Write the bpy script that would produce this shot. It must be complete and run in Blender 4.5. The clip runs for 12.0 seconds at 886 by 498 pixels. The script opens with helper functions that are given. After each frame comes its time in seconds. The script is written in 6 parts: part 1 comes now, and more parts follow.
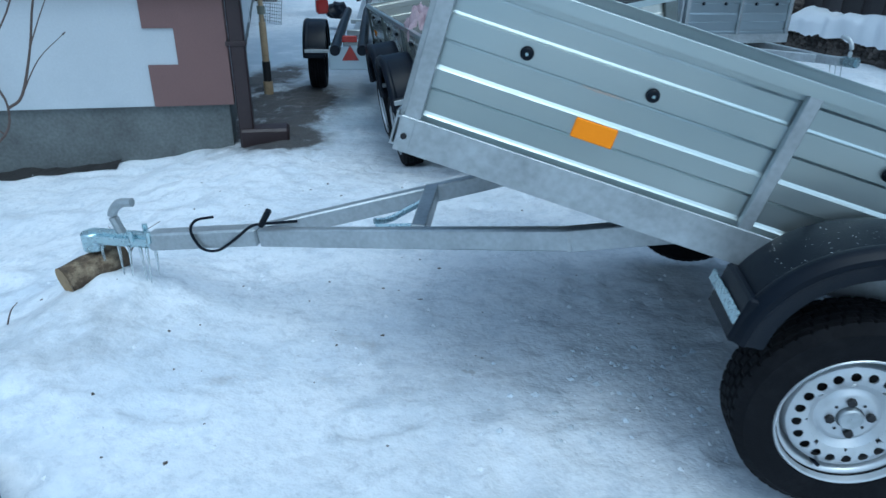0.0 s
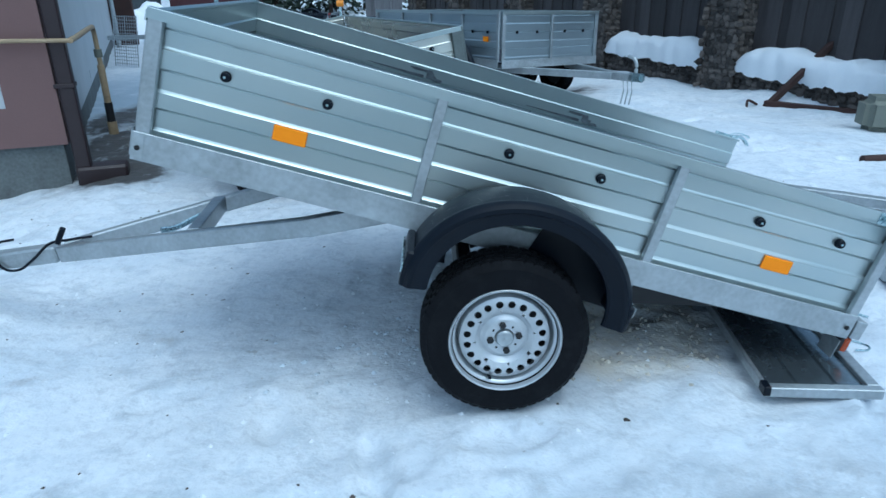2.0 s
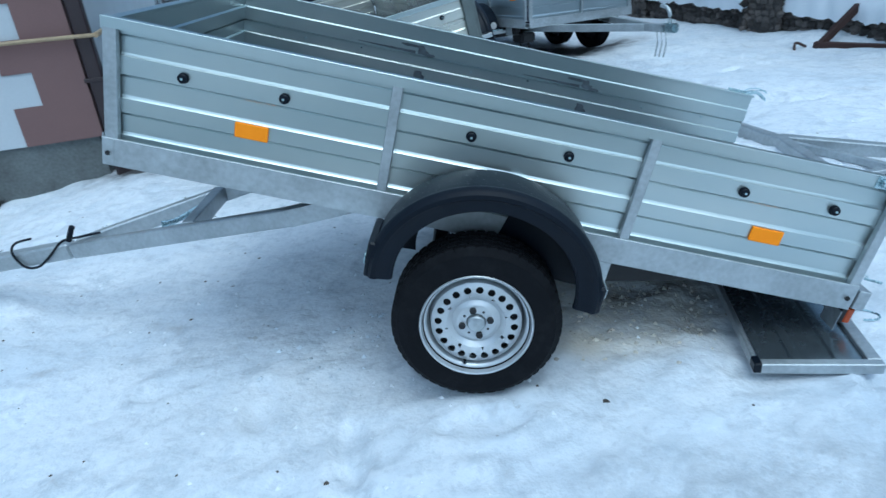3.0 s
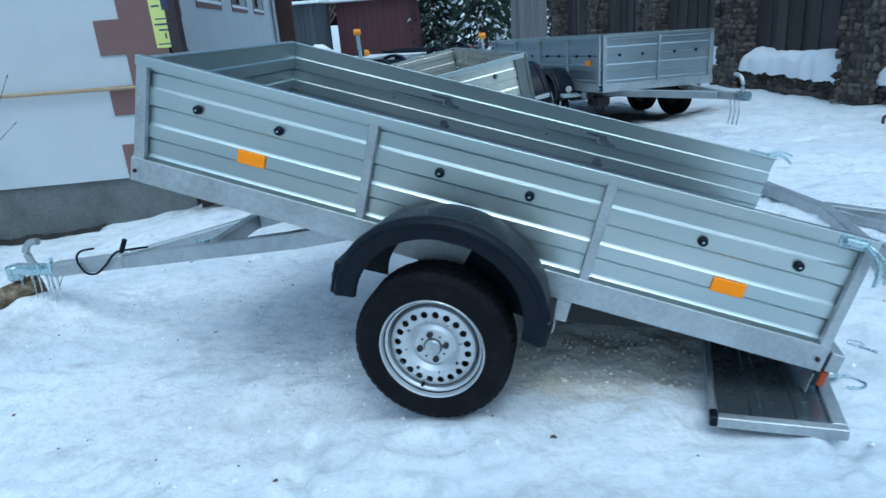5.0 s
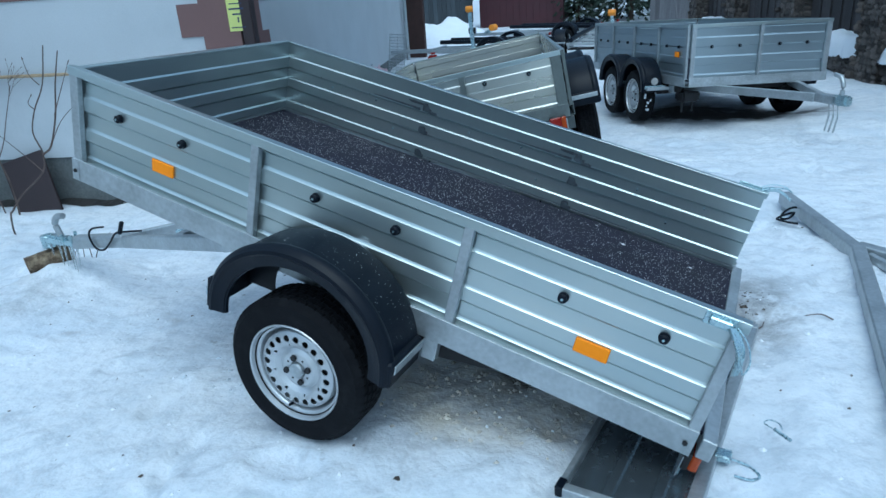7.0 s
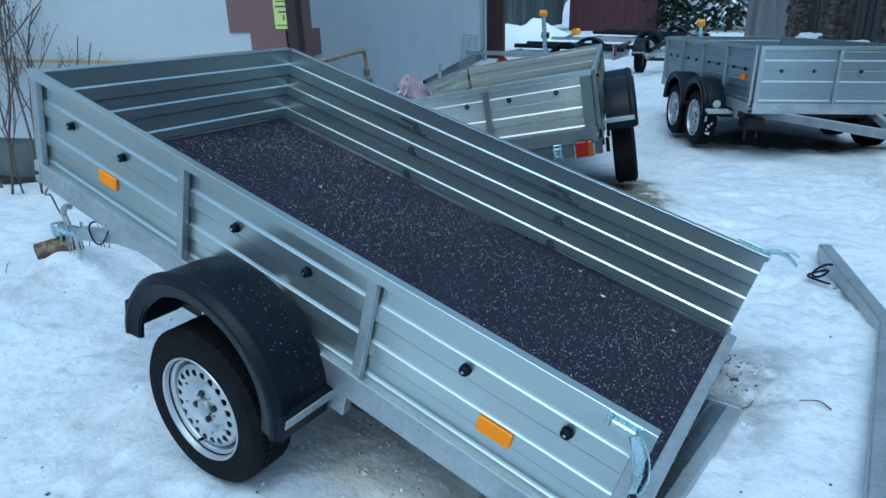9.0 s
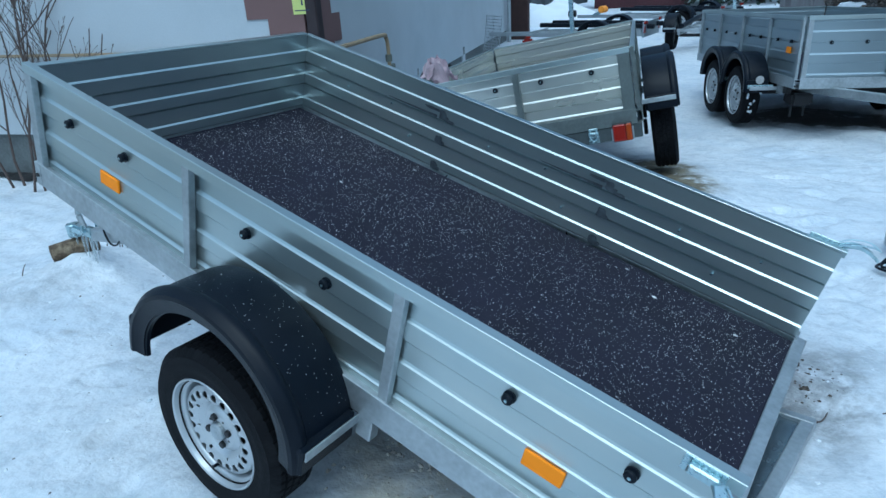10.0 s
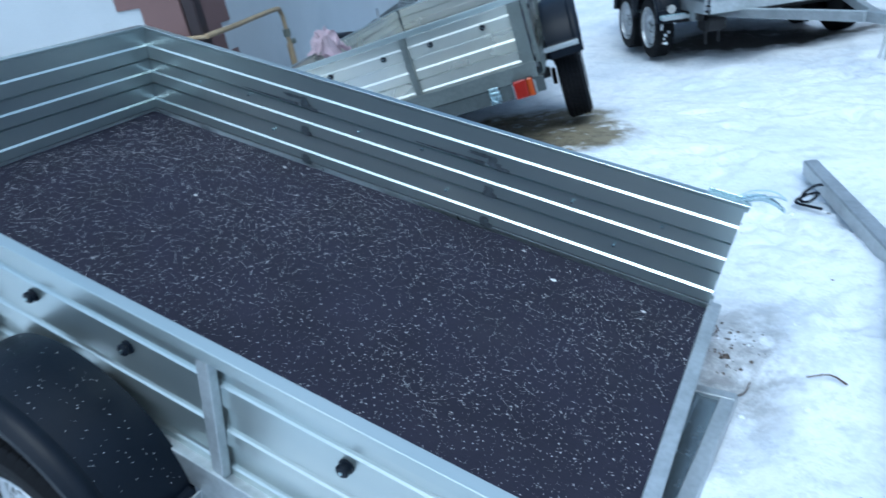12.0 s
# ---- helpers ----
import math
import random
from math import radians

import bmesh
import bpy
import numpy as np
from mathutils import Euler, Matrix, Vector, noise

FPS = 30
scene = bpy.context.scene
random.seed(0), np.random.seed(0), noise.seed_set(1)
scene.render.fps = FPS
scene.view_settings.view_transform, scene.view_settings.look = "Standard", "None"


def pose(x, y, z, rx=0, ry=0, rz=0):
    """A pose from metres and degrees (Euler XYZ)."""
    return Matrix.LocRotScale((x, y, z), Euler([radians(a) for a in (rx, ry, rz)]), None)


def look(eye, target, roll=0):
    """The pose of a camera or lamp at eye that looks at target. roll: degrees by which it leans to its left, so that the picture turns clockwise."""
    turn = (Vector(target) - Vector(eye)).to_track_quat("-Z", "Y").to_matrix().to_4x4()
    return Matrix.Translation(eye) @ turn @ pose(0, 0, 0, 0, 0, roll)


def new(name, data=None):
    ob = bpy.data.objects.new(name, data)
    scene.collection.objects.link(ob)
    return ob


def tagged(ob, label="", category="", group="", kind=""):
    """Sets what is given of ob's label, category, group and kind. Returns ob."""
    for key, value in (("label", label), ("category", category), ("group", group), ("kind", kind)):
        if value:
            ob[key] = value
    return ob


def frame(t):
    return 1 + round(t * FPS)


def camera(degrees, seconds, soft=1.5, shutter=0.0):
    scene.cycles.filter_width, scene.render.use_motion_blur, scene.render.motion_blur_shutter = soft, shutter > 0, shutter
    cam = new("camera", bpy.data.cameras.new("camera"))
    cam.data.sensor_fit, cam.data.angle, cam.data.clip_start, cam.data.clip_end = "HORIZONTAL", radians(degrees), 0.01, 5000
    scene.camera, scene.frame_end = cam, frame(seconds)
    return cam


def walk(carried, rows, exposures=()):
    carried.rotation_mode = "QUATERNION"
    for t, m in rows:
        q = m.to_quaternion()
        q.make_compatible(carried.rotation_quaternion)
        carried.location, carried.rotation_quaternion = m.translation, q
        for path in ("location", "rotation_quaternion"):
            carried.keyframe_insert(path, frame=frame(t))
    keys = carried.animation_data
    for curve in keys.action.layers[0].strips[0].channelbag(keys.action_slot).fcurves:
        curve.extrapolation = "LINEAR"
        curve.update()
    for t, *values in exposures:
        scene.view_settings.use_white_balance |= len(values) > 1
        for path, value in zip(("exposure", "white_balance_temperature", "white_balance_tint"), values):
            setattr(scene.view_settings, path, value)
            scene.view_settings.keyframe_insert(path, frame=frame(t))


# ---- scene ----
cam = camera(67.9, 12.0, soft=1.5, shutter=0.25)
PATH = [
    (0, (-0.872, -1.691, 1.427), (-1.11, 0.102, 0.573), 0.9),
    (0.5, (-0.701, -1.823, 1.446), (-0.929, -0.02, 0.611), 1.5),
    (1, (-0.648, -1.981, 1.447), (-0.724, -0.162, 0.618), -0.1),
    (1.5, (-0.529, -2.063, 1.461), (-0.473, -0.225, 0.675), -0.2),
    (2, (-0.26, -2.158, 1.464), (-0.215, -0.312, 0.698), -0.4),
    (2.5, (-0.079, -2.156, 1.494), (-0.054, -0.334, 0.671), -3.7),
    (3, (0.065, -2.108, 1.523), (-0.085, -0.311, 0.658), -5.5),
    (3.2, (0.155, -2.116, 1.532), (-0.09, -0.318, 0.693), -6.1),
    (4.8, (0.445, -2.218, 1.377), (0.01, -0.372, 0.741), -4.1),
    (5, (0.56, -2.239, 1.441), (0.109, -0.409, 0.771), -4.5),
    (5.5, (0.786, -2.175, 1.503), (0.438, -0.326, 0.823), -3.6),
    (6, (1.035, -2.042, 1.539), (0.547, -0.247, 0.804), -4.0),
    (6.5, (1.297, -1.996, 1.559), (0.618, -0.29, 0.765), -3.8),
    (7, (1.427, -1.802, 1.553), (0.581, -0.14, 0.831), -4.0),
    (7.2, (1.455, -1.708, 1.568), (0.603, -0.081, 0.777), -3.6),
    (8.8, (1.753, -1.34, 1.609), (0.737, 0.211, 0.858), -1.5),
    (9, (1.753, -1.328, 1.617), (0.704, 0.215, 0.896), -1.5),
    (9.5, (1.719, -1.282, 1.605), (0.62, 0.21, 0.852), -3.5),
    (10, (1.589, -1.13, 1.581), (0.483, 0.353, 0.821), -3.5),
    (10.5, (1.56, -0.996, 1.591), (0.408, 0.435, 0.801), -4.7),
    (11, (1.641, -0.828, 1.598), (0.283, 0.465, 0.901), -6.0),
    (11.5, (1.662, -0.756, 1.593), (0.391, 0.591, 0.837), -6.9),
    (12, (1.673, -0.671, 1.558), (0.681, 0.826, 0.678), -10.3),
]
EXPOSURES = [(0.0, -0.08, 4590, -8), (2.5, -0.02, 4620, -8), (5.5, 0.00, 4620, -9), (7.0, -0.08, 4600, -9), (9.0, -0.09, 4480, -11), (10.5, -0.12, 4500, -10), (11.5, -0.06, 4540, -8), (12.0, 0.41, 4680, -5)]
walk(cam, [(t, look(eye, target, roll)) for t, eye, target, roll in PATH], EXPOSURES)

# ---- world and light ----
SUN_EL, SUN_AZ = radians(66), radians(152)
world = bpy.data.worlds.new("winter_sky")
scene.world = world
world.use_nodes = True
wn = world.node_tree.nodes
wn.clear()
w_out = wn.new("ShaderNodeOutputWorld")
w_bg = wn.new("ShaderNodeBackground")
w_sky = wn.new("ShaderNodeTexSky")
w_sky.sky_type = "NISHITA"
w_sky.sun_disc = False
w_sky.sun_elevation = SUN_EL
w_sky.sun_rotation = SUN_AZ
w_sky.air_density, w_sky.dust_density, w_sky.ozone_density = 1.0, 7.5, 1.0
w_bg.inputs["Strength"].default_value = 0.105
world.node_tree.links.new(w_sky.outputs[0], w_bg.inputs[0])
world.node_tree.links.new(w_bg.outputs[0], w_out.inputs[0])
sun_data = bpy.data.lights.new("sun", "SUN")
sun_data.energy, sun_data.angle, sun_data.color = 1.0, radians(150), (1.0, 0.985, 0.97)
sun = new("sun", sun_data)
sun_dir = Vector((math.sin(SUN_AZ) * math.cos(SUN_EL), math.cos(SUN_AZ) * math.cos(SUN_EL), math.sin(SUN_EL)))
sun.matrix_world = look(tuple(sun_dir * 30), (0, 0, 0))


# ---- materials ----
def material(name, color, rough=0.6, metal=0.0, var=0.15, scale=6.0, fine=60.0, bump=0.15, bump_scale=40.0, tint=None, spec=0.5, island=0.0, stretch=(1, 1, 1), dirt=None, dirt_amount=0.0, dirt_scale=2.0, rough_var=0.12):
    """A surface with two scales of variation in colour, gloss and relief."""
    m = bpy.data.materials.new(name)
    m.use_nodes = True
    t = m.node_tree
    b = t.nodes["Principled BSDF"]
    b.inputs["Metallic"].default_value = metal
    b.inputs["Specular IOR Level"].default_value = spec
    co = t.nodes.new("ShaderNodeTexCoord")
    mp = t.nodes.new("ShaderNodeMapping")
    mp.inputs["Scale"].default_value = stretch
    t.links.new(co.outputs["Object"], mp.inputs["Vector"])
    big = t.nodes.new("ShaderNodeTexNoise")
    big.inputs["Scale"].default_value, big.inputs["Detail"].default_value = scale, 4
    small = t.nodes.new("ShaderNodeTexNoise")
    small.inputs["Scale"].default_value, small.inputs["Detail"].default_value = fine, 3
    for n in (big, small):
        t.links.new(mp.outputs[0], n.inputs["Vector"])
    add = t.nodes.new("ShaderNodeMath")
    add.operation = "MULTIPLY_ADD"
    add.inputs[1].default_value = 0.45
    t.links.new(small.outputs["Fac"], add.inputs[0])
    half = t.nodes.new("ShaderNodeMath")
    half.operation = "MULTIPLY"
    half.inputs[1].default_value = 0.55
    t.links.new(big.outputs["Fac"], half.inputs[0])
    t.links.new(half.outputs[0], add.inputs[2])
    ramp = t.nodes.new("ShaderNodeValToRGB")
    lo = [c * (1 - var) for c in color]
    hi = [min(1, c * (1 + var)) for c in color] if tint is None else tint
    ramp.color_ramp.elements[0].position, ramp.color_ramp.elements[0].color = 0.3, (*lo, 1)
    ramp.color_ramp.elements[1].position, ramp.color_ramp.elements[1].color = 0.7, (*hi, 1)
    t.links.new(add.outputs[0], ramp.inputs[0])
    last = ramp.outputs[0]
    if island:
        info = t.nodes.new("ShaderNodeObjectInfo")
        geo = t.nodes.new("ShaderNodeNewGeometry")
        s = t.nodes.new("ShaderNodeMath")
        t.links.new(info.outputs["Random"], s.inputs[0])
        t.links.new(geo.outputs["Random Per Island"], s.inputs[1])
        fr = t.nodes.new("ShaderNodeMath")
        fr.operation = "FRACT"
        t.links.new(s.outputs[0], fr.inputs[0])
        rng = t.nodes.new("ShaderNodeMapRange")
        rng.inputs["To Min"].default_value, rng.inputs["To Max"].default_value = 1 - island, 1 + island
        t.links.new(fr.outputs[0], rng.inputs["Value"])
        mul = t.nodes.new("ShaderNodeVectorMath")
        mul.operation = "SCALE"
        t.links.new(last, mul.inputs[0])
        t.links.new(rng.outputs[0], mul.inputs["Scale"])
        last = mul.outputs[0]
    if dirt:
        dn = t.nodes.new("ShaderNodeTexNoise")
        dn.inputs["Scale"].default_value, dn.inputs["Detail"].default_value, dn.inputs["Roughness"].default_value = dirt_scale, 8, 0.7
        t.links.new(co.outputs["Object"], dn.inputs["Vector"])
        dr = t.nodes.new("ShaderNodeMapRange")
        dr.inputs["From Min"].default_value, dr.inputs["From Max"].default_value = 0.5, 0.72
        dr.inputs["To Max"].default_value = dirt_amount
        t.links.new(dn.outputs["Fac"], dr.inputs["Value"])
        mx = t.nodes.new("ShaderNodeMix")
        mx.data_type = "RGBA"
        mx.inputs["B"].default_value = (*dirt, 1)
        t.links.new(dr.outputs[0], mx.inputs["Factor"])
        t.links.new(last, mx.inputs["A"])
        last = mx.outputs["Result"]
    t.links.new(last, b.inputs["Base Color"])
    rr = t.nodes.new("ShaderNodeMapRange")
    rr.inputs["To Min"].default_value, rr.inputs["To Max"].default_value = max(0.02, rough - rough_var), min(1, rough + rough_var)
    t.links.new(add.outputs[0], rr.inputs["Value"])
    t.links.new(rr.outputs[0], b.inputs["Roughness"])
    if bump:
        bn = t.nodes.new("ShaderNodeTexNoise")
        bn.inputs["Scale"].default_value, bn.inputs["Detail"].default_value = bump_scale, 5
        t.links.new(mp.outputs[0], bn.inputs["Vector"])
        bp = t.nodes.new("ShaderNodeBump")
        bp.inputs["Strength"].default_value, bp.inputs["Distance"].default_value = bump, 0.01
        t.links.new(bn.outputs["Fac"], bp.inputs["Height"])
        t.links.new(bp.outputs[0], b.inputs["Normal"])
    return m


ZINC = material("galvanised_sheet", (0.465, 0.565, 0.60), 0.30, 0.87, 0.10, 1.1, 3.5, 0.10, 2.2, tint=(0.62, 0.655, 0.63), stretch=(0.45, 1, 1), rough_var=0.12)
ZINC_BLUE = material("bluish_galvanised_sheet", (0.40, 0.46, 0.50), 0.33, 0.82, 0.06, 1.1, 3.5, 0.02, 3.0, stretch=(0.6, 1, 1), rough_var=0.10)
# yellow tint stands in for warm low sky reflected in the sheets
ZINC_YELLOW = material("warm_sky_tinted_sheet", (0.66, 0.70, 0.71), 0.26, 0.72, 0.06, 1.1, 3.5, 0.03, 3.0, tint=(0.76, 0.75, 0.64), stretch=(0.6, 1, 1), rough_var=0.10)
ZINC_BEAM = material("hot_dip_galvanised_steel", (0.46, 0.49, 0.51), 0.48, 0.8, 0.22, 7.0, 55.0, 0.10, 30.0)
# darker copy of the galvanised steel, with shade and dark reflections in its colour
ZINC_SHADED = material("shaded_zinc_steel", (0.17, 0.19, 0.185), 0.5, 0.7, 0.22, 7.0, 55.0, 0.10, 30.0)
# rear board steel, its shadow painted in as a dark base colour
SHADOWED_BOARD = material("shadowed_board_steel", (0.085, 0.098, 0.10), 0.5, 0.5, 0.25, 6.0, 55.0, 0.10, 30.0)
ZINC_BRIGHT = material("bright_zinc_plate", (0.50, 0.62, 0.66), 0.28, 0.95, 0.15, 12.0, 90.0, 0.08, 60.0)
RIM_PAINT = material("silver_rim_paint", (0.56, 0.58, 0.60), 0.34, 0.66, 0.06, 9.0, 120.0, 0.02, 90.0)
RUBBER = material("tyre_rubber", (0.0055, 0.006, 0.008), 0.72, 0.0, 0.3, 12.0, 120.0, 0.2, 160.0, dirt=(0.10, 0.10, 0.10), dirt_amount=0.08, dirt_scale=9.0, spec=0.13)
PLASTIC = material("black_plastic", (0.0035, 0.006, 0.012), 0.36, 0.0, 0.2, 8.0, 160.0, 0.10, 260.0, rough_var=0.08, spec=0.19)
BLACK_METAL = material("black_steel", (0.018, 0.018, 0.02), 0.5, 0.3, 0.2, 8.0, 60.0, 0.1, 60.0)
PLY = material("dark_film_faced_plywood", (0.0160, 0.0152, 0.028), 0.62, 0.0, 0.35, 5.0, 90.0, 0.25, 150.0, dirt=(0.028, 0.0265, 0.040), dirt_amount=0.5, dirt_scale=4.0, spec=0.22)
FLECK = material("pale_fleck", (0.62, 0.62, 0.61), 0.8, 0.0, 0.2, 20.0, 90.0, 0.0, 40.0, island=0.35)
ORANGE = material("orange_reflector", (1.0, 0.30, 0.002), 0.5, 0.0, 0.06, 30.0, 300.0, 0.05, 400.0)
next(n for n in ORANGE.node_tree.nodes if n.type == "BSDF_PRINCIPLED").inputs["Specular IOR Level"].default_value = 0.12
RED_LENS = material("red_lens", (0.23, 0.012, 0.007), 0.2, 0.0, 0.1, 30.0, 300.0, 0.05, 400.0)
ROLLER = material("orange_rubber", (0.80, 0.30, 0.015), 0.5, 0.0, 0.15, 14.0, 120.0, 0.1, 90.0)
AMBER_LENS = material("amber_lens", (0.34, 0.055, 0.007), 0.2, 0.0, 0.1, 30.0, 300.0, 0.05, 400.0)
PLASTER = material("white_plaster", (0.495, 0.525, 0.555), 0.85, 0.0, 0.07, 1.2, 60.0, 0.25, 120.0, dirt=(0.37, 0.41, 0.44), dirt_amount=0.45, dirt_scale=0.9)
PINK = material("pink_plaster", (0.170, 0.103, 0.097), 0.85, 0.0, 0.08, 2.0, 70.0, 0.25, 120.0)
PLINTH = material("damp_concrete", (0.125, 0.135, 0.135), 0.85, 0.0, 0.35, 2.5, 40.0, 0.4, 30.0, dirt=(0.05, 0.05, 0.05), dirt_amount=0.6, dirt_scale=1.6)
BROWN_PAINT = material("brown_painted_metal", (0.026, 0.016, 0.018), 0.45, 0.0, 0.2, 6.0, 60.0, 0.1, 50.0)
YELLOW_PAINT = material("yellow_gas_pipe_paint", (0.36, 0.275, 0.165), 0.5, 0.0, 0.2, 9.0, 60.0, 0.15, 60.0, dirt=(0.2, 0.13, 0.06), dirt_amount=0.5, dirt_scale=8.0)
RUST = material("rusty_iron", (0.050, 0.027, 0.023), 0.8, 0.2, 0.35, 6.0, 60.0, 0.4, 60.0)
STONE = material("fieldstone", (0.082, 0.070, 0.062), 0.8, 0.0, 0.35, 9.0, 60.0, 0.3, 40.0, island=0.7)
MORTAR = material("dark_mortar", (0.075, 0.07, 0.066), 0.9, 0.0, 0.3, 9.0, 60.0, 0.5, 40.0)
FENCE_WOOD = material("weathered_dark_board", (0.045, 0.041, 0.043), 0.8, 0.0, 0.35, 3.0, 30.0, 0.4, 20.0, island=0.4, stretch=(6, 6, 0.6))
BLUE_WOOD = material("faded_blue_grey_board", (0.05, 0.06, 0.07), 0.8, 0.0, 0.3, 3.0, 30.0, 0.4, 20.0, island=0.3, stretch=(6, 6, 0.6))
GREY_WOOD = material("grey_weathered_board", (0.13, 0.13, 0.14), 0.8, 0.0, 0.3, 3.0, 30.0, 0.4, 20.0, island=0.35, stretch=(6, 6, 0.6))
LOG_BARK = material("peeling_log_bark", (0.10, 0.072, 0.045), 0.9, 0.0, 0.6, 16.0, 60.0, 0.8, 30.0, dirt=(0.40, 0.33, 0.22), dirt_amount=0.8, dirt_scale=14.0)
BARK = material("log_bark", (0.045, 0.032, 0.024), 0.9, 0.0, 0.45, 12.0, 50.0, 0.8, 25.0)
CUT_WOOD = material("cut_wood", (0.34, 0.24, 0.12), 0.75, 0.0, 0.25, 12.0, 60.0, 0.3, 60.0, dirt=(0.10, 0.07, 0.04), dirt_amount=0.7, dirt_scale=9.0)
TWIG = material("bare_twig_bark", (0.10, 0.075, 0.065), 0.85, 0.0, 0.3, 15.0, 80.0, 0.3, 80.0)
SNOW_CAP = material("fresh_snow", (0.80, 0.83, 0.87), 0.75, 0.0, 0.03, 3.0, 50.0, 0.35, 14.0, spec=0.3)
DARK_GLASS = material("dark_window_glass", (0.02, 0.025, 0.03), 0.08, 0.0, 0.1, 4.0, 50.0, 0.0, 4.0)
SIGN_YELLOW = material("yellow_green_sign_paper", (0.62, 0.66, 0.20), 0.7, 0.0, 0.05, 4.0, 60.0, 0.05, 60.0)
INK = material("dark_ink", (0.03, 0.04, 0.10), 0.6, 0.0, 0.1, 4.0, 60.0, 0.0, 60.0)
RED_PAINT = material("dark_red_shed_paint", (0.048, 0.011, 0.016), 0.6, 0.0, 0.25, 2.0, 40.0, 0.15, 30.0)
PINK_CLOTH = material("pale_pink_cloth", (0.74, 0.61, 0.66), 0.95, 0.0, 0.2, 14.0, 120.0, 0.5, 90.0)
GREY_PLASTIC = material("grey_green_plastic", (0.17, 0.18, 0.15), 0.6, 0.0, 0.15, 6.0, 80.0, 0.1, 60.0)
NEEDLES = material("dark_conifer_needles", (0.030, 0.045, 0.032), 0.8, 0.0, 0.4, 6.0, 60.0, 0.0, 40.0, island=0.4)
CAR_PAINT = material("pale_car_paint", (0.6, 0.63, 0.66), 0.25, 0.0, 0.05, 3.0, 60.0, 0.0, 40.0)
ICE = material("clear_ice", (0.80, 0.86, 0.88), 0.12, 0.0, 0.1, 20.0, 90.0, 0.3, 60.0)
ICE.node_tree.nodes["Principled BSDF"].inputs["Transmission Weight"].default_value = 0.75


def snow_ground_material():
    """Trodden snow with icy patches and earth worked into it."""
    m = material("trodden_snow", (0.73, 0.77, 0.82), 0.62, 0.0, 0.07, 1.3, 30.0, 0.0, 30.0, tint=(0.82, 0.84, 0.87), spec=0.35, rough_var=0.2)
    t = m.node_tree
    b = t.nodes["Principled BSDF"]
    co = t.nodes.new("ShaderNodeTexCoord")
    sep = t.nodes.new("ShaderNodeSeparateXYZ")
    t.links.new(co.outputs["Object"], sep.inputs[0])
    last = b.inputs["Base Color"].links[0].from_socket

    def noise_tex(scale, detail, rough):
        n = t.nodes.new("ShaderNodeTexNoise")
        n.inputs["Scale"].default_value, n.inputs["Detail"].default_value, n.inputs["Roughness"].default_value = scale, detail, rough
        t.links.new(co.outputs["Object"], n.inputs["Vector"])
        return n.outputs["Fac"]

    def ranged(sock, a, c, lo=0.0, hi=1.0):
        r = t.nodes.new("ShaderNodeMapRange")
        r.interpolation_type = "SMOOTHSTEP"
        r.inputs["From Min"].default_value, r.inputs["From Max"].default_value = a, c
        r.inputs["To Min"].default_value, r.inputs["To Max"].default_value = lo, hi
        t.links.new(sock, r.inputs["Value"])
        return r.outputs[0]

    def math2(op, a, c):
        n = t.nodes.new("ShaderNodeMath")
        n.operation = op
        for k, v in enumerate((a, c)):
            if isinstance(v, (int, float)):
                n.inputs[k].default_value = v
            else:
                t.links.new(v, n.inputs[k])
        return n.outputs[0]

    def spot(cx, cy, rx, ry):
        dx = math2("DIVIDE", math2("SUBTRACT", sep.outputs[0], cx), rx)
        dy = math2("DIVIDE", math2("SUBTRACT", sep.outputs[1], cy), ry)
        d = math2("ADD", math2("MULTIPLY", dx, dx), math2("MULTIPLY", dy, dy))
        return ranged(d, 1.0, 0.0)

    def mixed(fac, colour, prev):
        mx = t.nodes.new("ShaderNodeMix")
        mx.data_type = "RGBA"
        mx.inputs["B"].default_value = (*colour, 1)
        t.links.new(fac, mx.inputs["Factor"])
        t.links.new(prev, mx.inputs["A"])
        return mx.outputs["Result"]

    # grey-blue slush film everywhere, in large soft patches
    last = mixed(ranged(noise_tex(1.1, 7, 0.65), 0.42, 0.70, 0, 0.5), (0.52, 0.59, 0.68), last)
    last = mixed(ranged(noise_tex(6.5, 7, 0.75), 0.47, 0.66, 0, 0.6), (0.50, 0.55, 0.61), last)
    last = mixed(ranged(noise_tex(19.0, 6, 0.7), 0.52, 0.66, 0, 0.42), (0.47, 0.50, 0.55), last)
    # trodden grey snow in the lee of the wheel
    grey = spot(0.3, -0.9, 1.6, 0.35)
    # trodden path to the trailers behind, greyed further to paint in the passage shade
    last = mixed(math2("MULTIPLY", math2("MAXIMUM", spot(-4.2, 8.2, 2.0, 4.6), spot(-2.3, 4.6, 1.4, 1.6)), ranged(noise_tex(2.6, 7, 0.7), 0.25, 0.55, 0.45, 1.0)), (0.37, 0.44, 0.52), last)
    last = mixed(math2("MULTIPLY", grey, ranged(noise_tex(11.0, 8, 0.8), 0.40, 0.62, 0.0, 0.3)), (0.46, 0.52, 0.60), last)
    # brown earth worked in where people and wheels pass
    earthy = None
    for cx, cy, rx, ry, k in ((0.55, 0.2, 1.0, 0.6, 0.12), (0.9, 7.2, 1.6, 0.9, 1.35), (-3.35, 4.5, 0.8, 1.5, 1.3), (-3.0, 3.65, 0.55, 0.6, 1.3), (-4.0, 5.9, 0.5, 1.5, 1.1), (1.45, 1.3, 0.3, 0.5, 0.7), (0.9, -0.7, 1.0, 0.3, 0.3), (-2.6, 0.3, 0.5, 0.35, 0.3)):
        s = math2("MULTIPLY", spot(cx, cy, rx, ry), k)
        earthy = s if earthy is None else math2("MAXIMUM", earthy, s)
